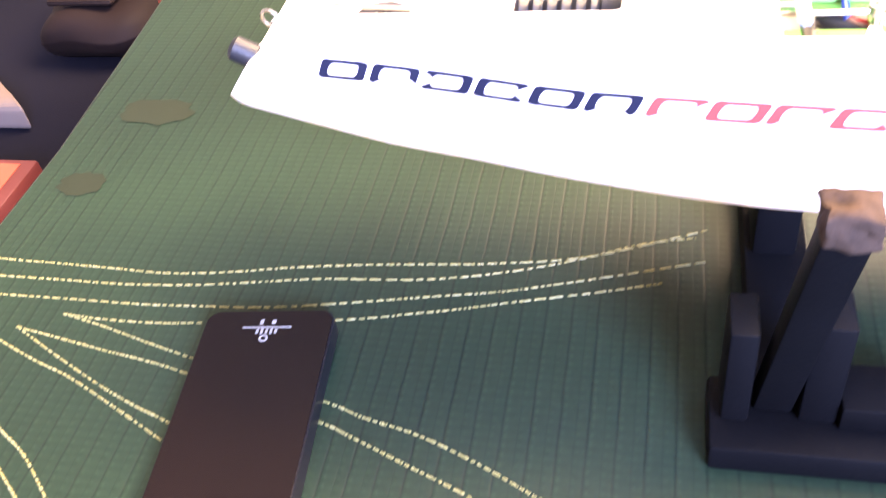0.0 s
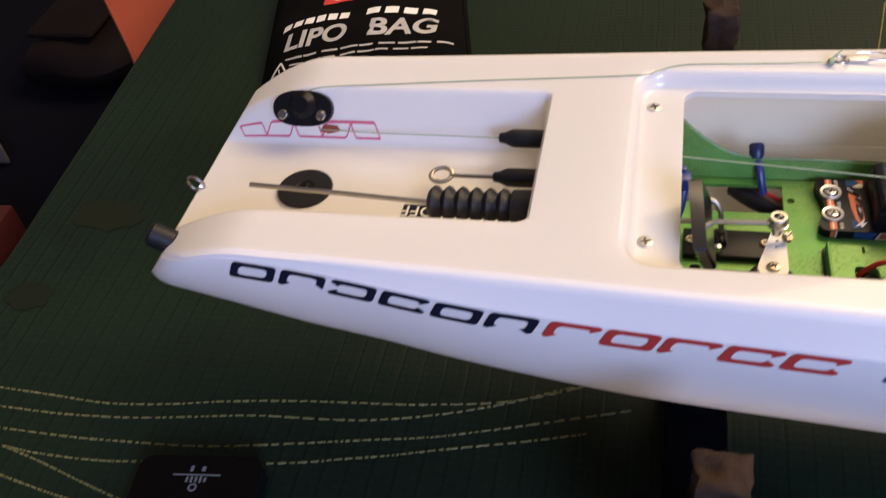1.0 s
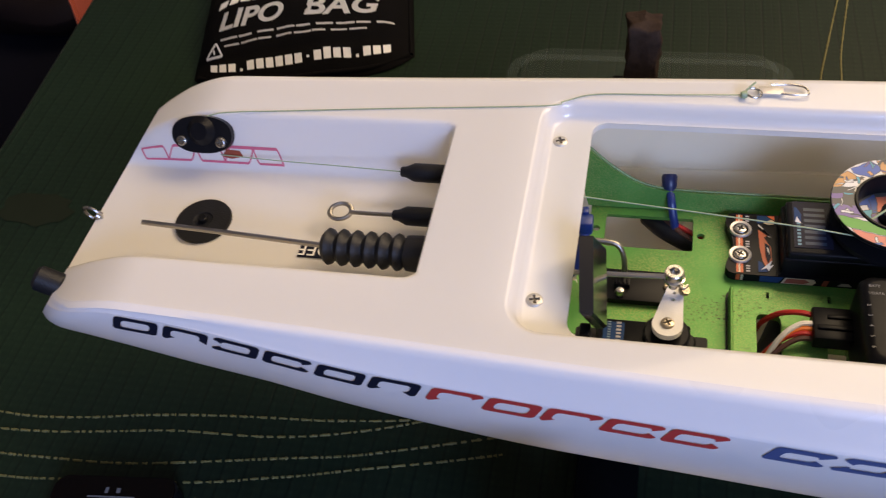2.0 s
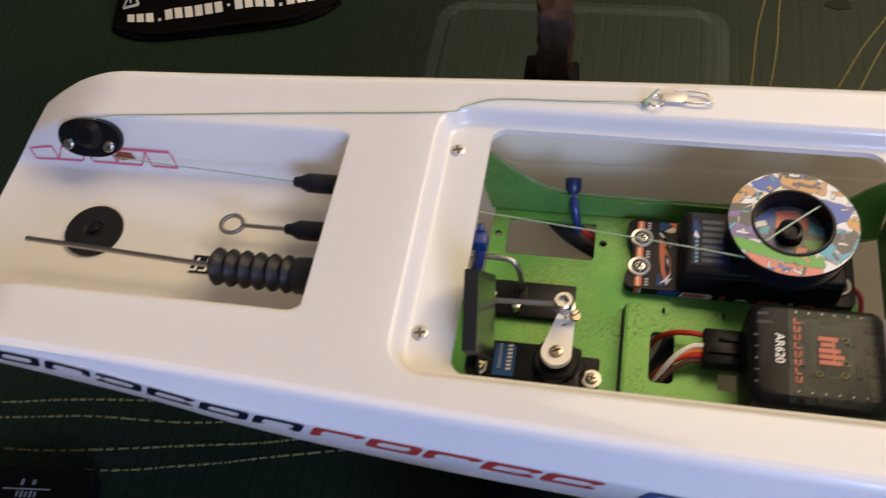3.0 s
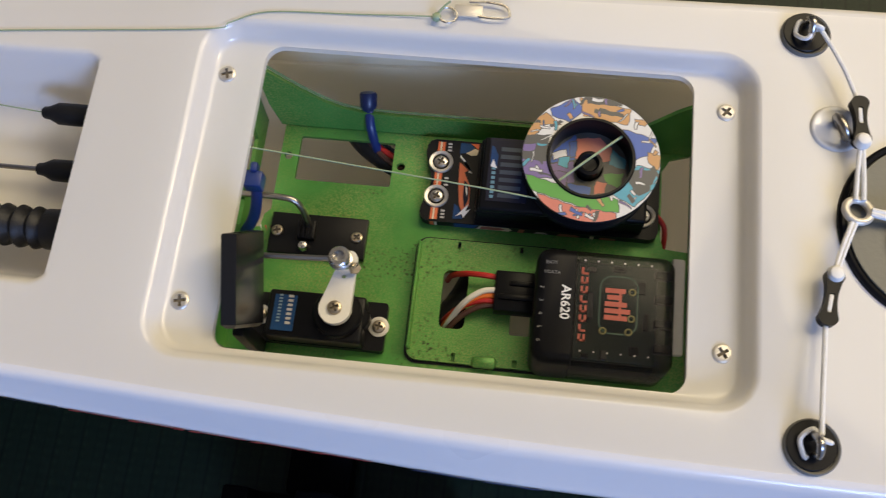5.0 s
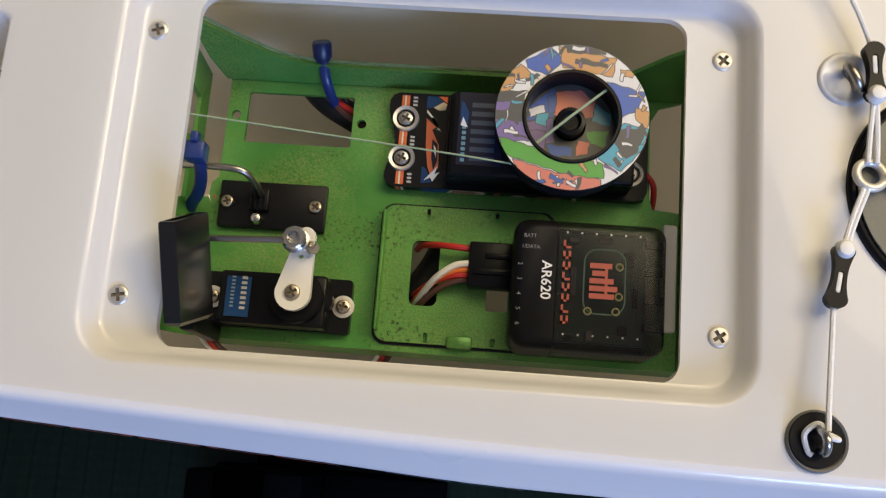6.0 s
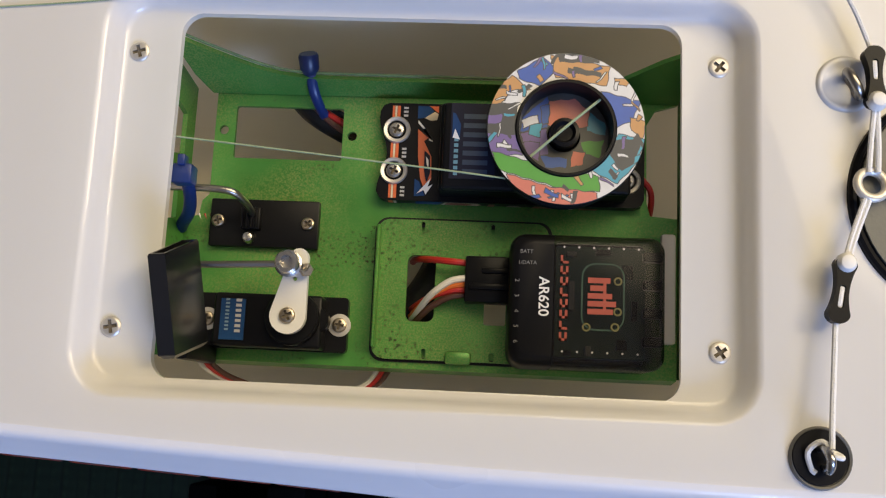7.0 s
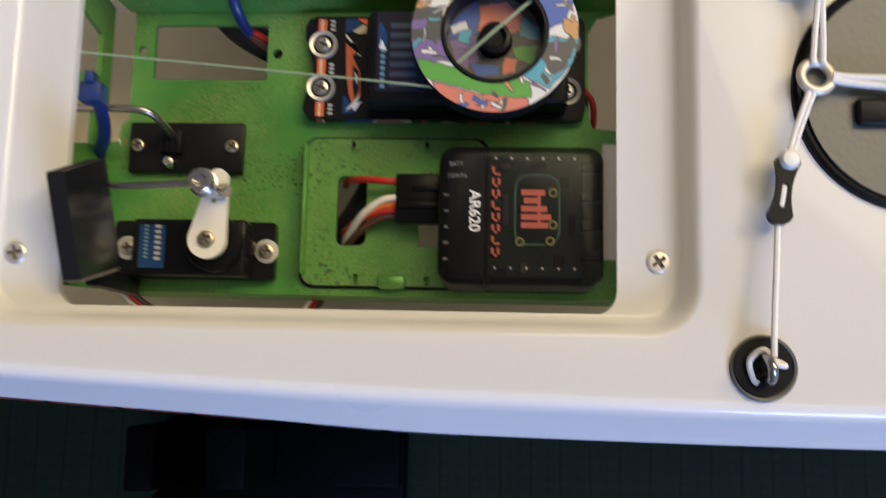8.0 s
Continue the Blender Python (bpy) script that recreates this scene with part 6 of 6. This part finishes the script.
for txt, u0, u1 in (("LIPO", .0150, .0510), ("BAG", .0600, .0985)):
    ob = lettering("bag_lettering", txt, .010, Matrix(), WHITEPRINT, lipo, "bold white letters " + txt, .00028)
    me = ob.data
    xs_, ys_ = [v.co.x for v in me.vertices], [v.co.y for v in me.vertices]
    for v in me.vertices:
        fy = (v.co.y - min(ys_)) / (max(ys_) - min(ys_))
        v.co.x = u0 + (v.co.x - min(xs_)) / (max(xs_) - min(xs_)) * (u1 - u0 - .003) + .003 * fy
        v.co.y = .0275 + .0110 * fy
    drape(ob)
for k in range(6):
    bag_bar(.0140 + k * .0063, .0188 + k * .0063, .0425, .0478, lean=.0010)
for k in range(4):
    bag_bar(.0600 + k * .0098, .0670 + k * .0098, .0425, .0478, lean=.0010)
for k in range(9):
    bag_bar(.0160 + k * .0100, .0160 + k * .0100 + (.0092, .0070, .0084)[k % 3], .0222, .0232, GREYPRINT)
for k in range(8):
    bag_bar(.0180 + k * .0092, .0180 + k * .0092 + (.0080, .0086, .0066)[k % 3], .0188, .0197, GREYPRINT)
for k, tall in enumerate((0, 0, 0, 3, 0, 0, 0, 0, 0, 0, 3, 0, 1, 0, 0, 3, 0, 0, 0)):
    if tall != 3:
        bag_bar(.0100 + k * .0049, .0100 + k * .0049 + .0037, .0066, .0106 + .0010 * tall)
    else:
        bag_bar(.0112 + k * .0049, .0112 + k * .0049 + .0014, .0066 if k != 10 else .0082, .0078 if k != 10 else .0092)
for p, q in (((.0075, .0140), (.0165, .0150)), ((.0075, .0140), (.0135, .0215)), ((.0165, .0150), (.0135, .0215))):
    b2 = bmesh.new()
    p, q = Vector((*p, 0)), Vector((*q, 0))
    sd_ = Vector((-(q - p).y, (q - p).x, 0)).normalized() * .0005
    prev = None
    for k in range(9):
        c = p + (q - p) * k / 8
        pr = (b2.verts.new(c - sd_), b2.verts.new(c + sd_))
        if prev:
            b2.faces.new((prev[0], pr[0], pr[1], prev[1]))
        prev = pr
    drape(part("warning_triangle", b2, WHITEPRINT, lipo))
bag_bar(.0118, .0126, .0158, .0180)
bag_bar(.0360, .0720, .0590, .0730, RED, .0015, name="red_badge")
bag_bar(.0395, .0610, .0612, .0712, WHITEPRINT, .0015, name="badge_field")

tub = empty("clear_plastic_tray", "clear plastic blister tray upside down on the table", "tray")
bm = bmesh.new()
rings = []
for inset, z in ((-.0050, TOP + .0006), (0.0, TOP + .0012), (.0010, TOP + .0030), (.0030, TOP + .0100), (.0045, TOP + .0115), (.0060, TOP + .0120)):
    rings.append([bm.verts.new((x, y, z)) for x, y in rrect(-.0990 + inset, .0225 - inset, .0990 + inset, .1975 - inset, .0120, 6)])
for a, b in zip(rings, rings[1:]):
    for k in range(len(a)):
        bm.faces.new((a[k], a[(k + 1) % len(a)], b[(k + 1) % len(b)], b[k]))
part("tray_rim", bm, CLEAREDGE, tub)
bm = bmesh.new()
bm.faces.new([bm.verts.new((x, y, TOP + .0120)) for x, y in rrect(-.0930, .0165, .1050, .1915, .0120, 6)])
part("tray_panel", bm, CLEAR, tub)
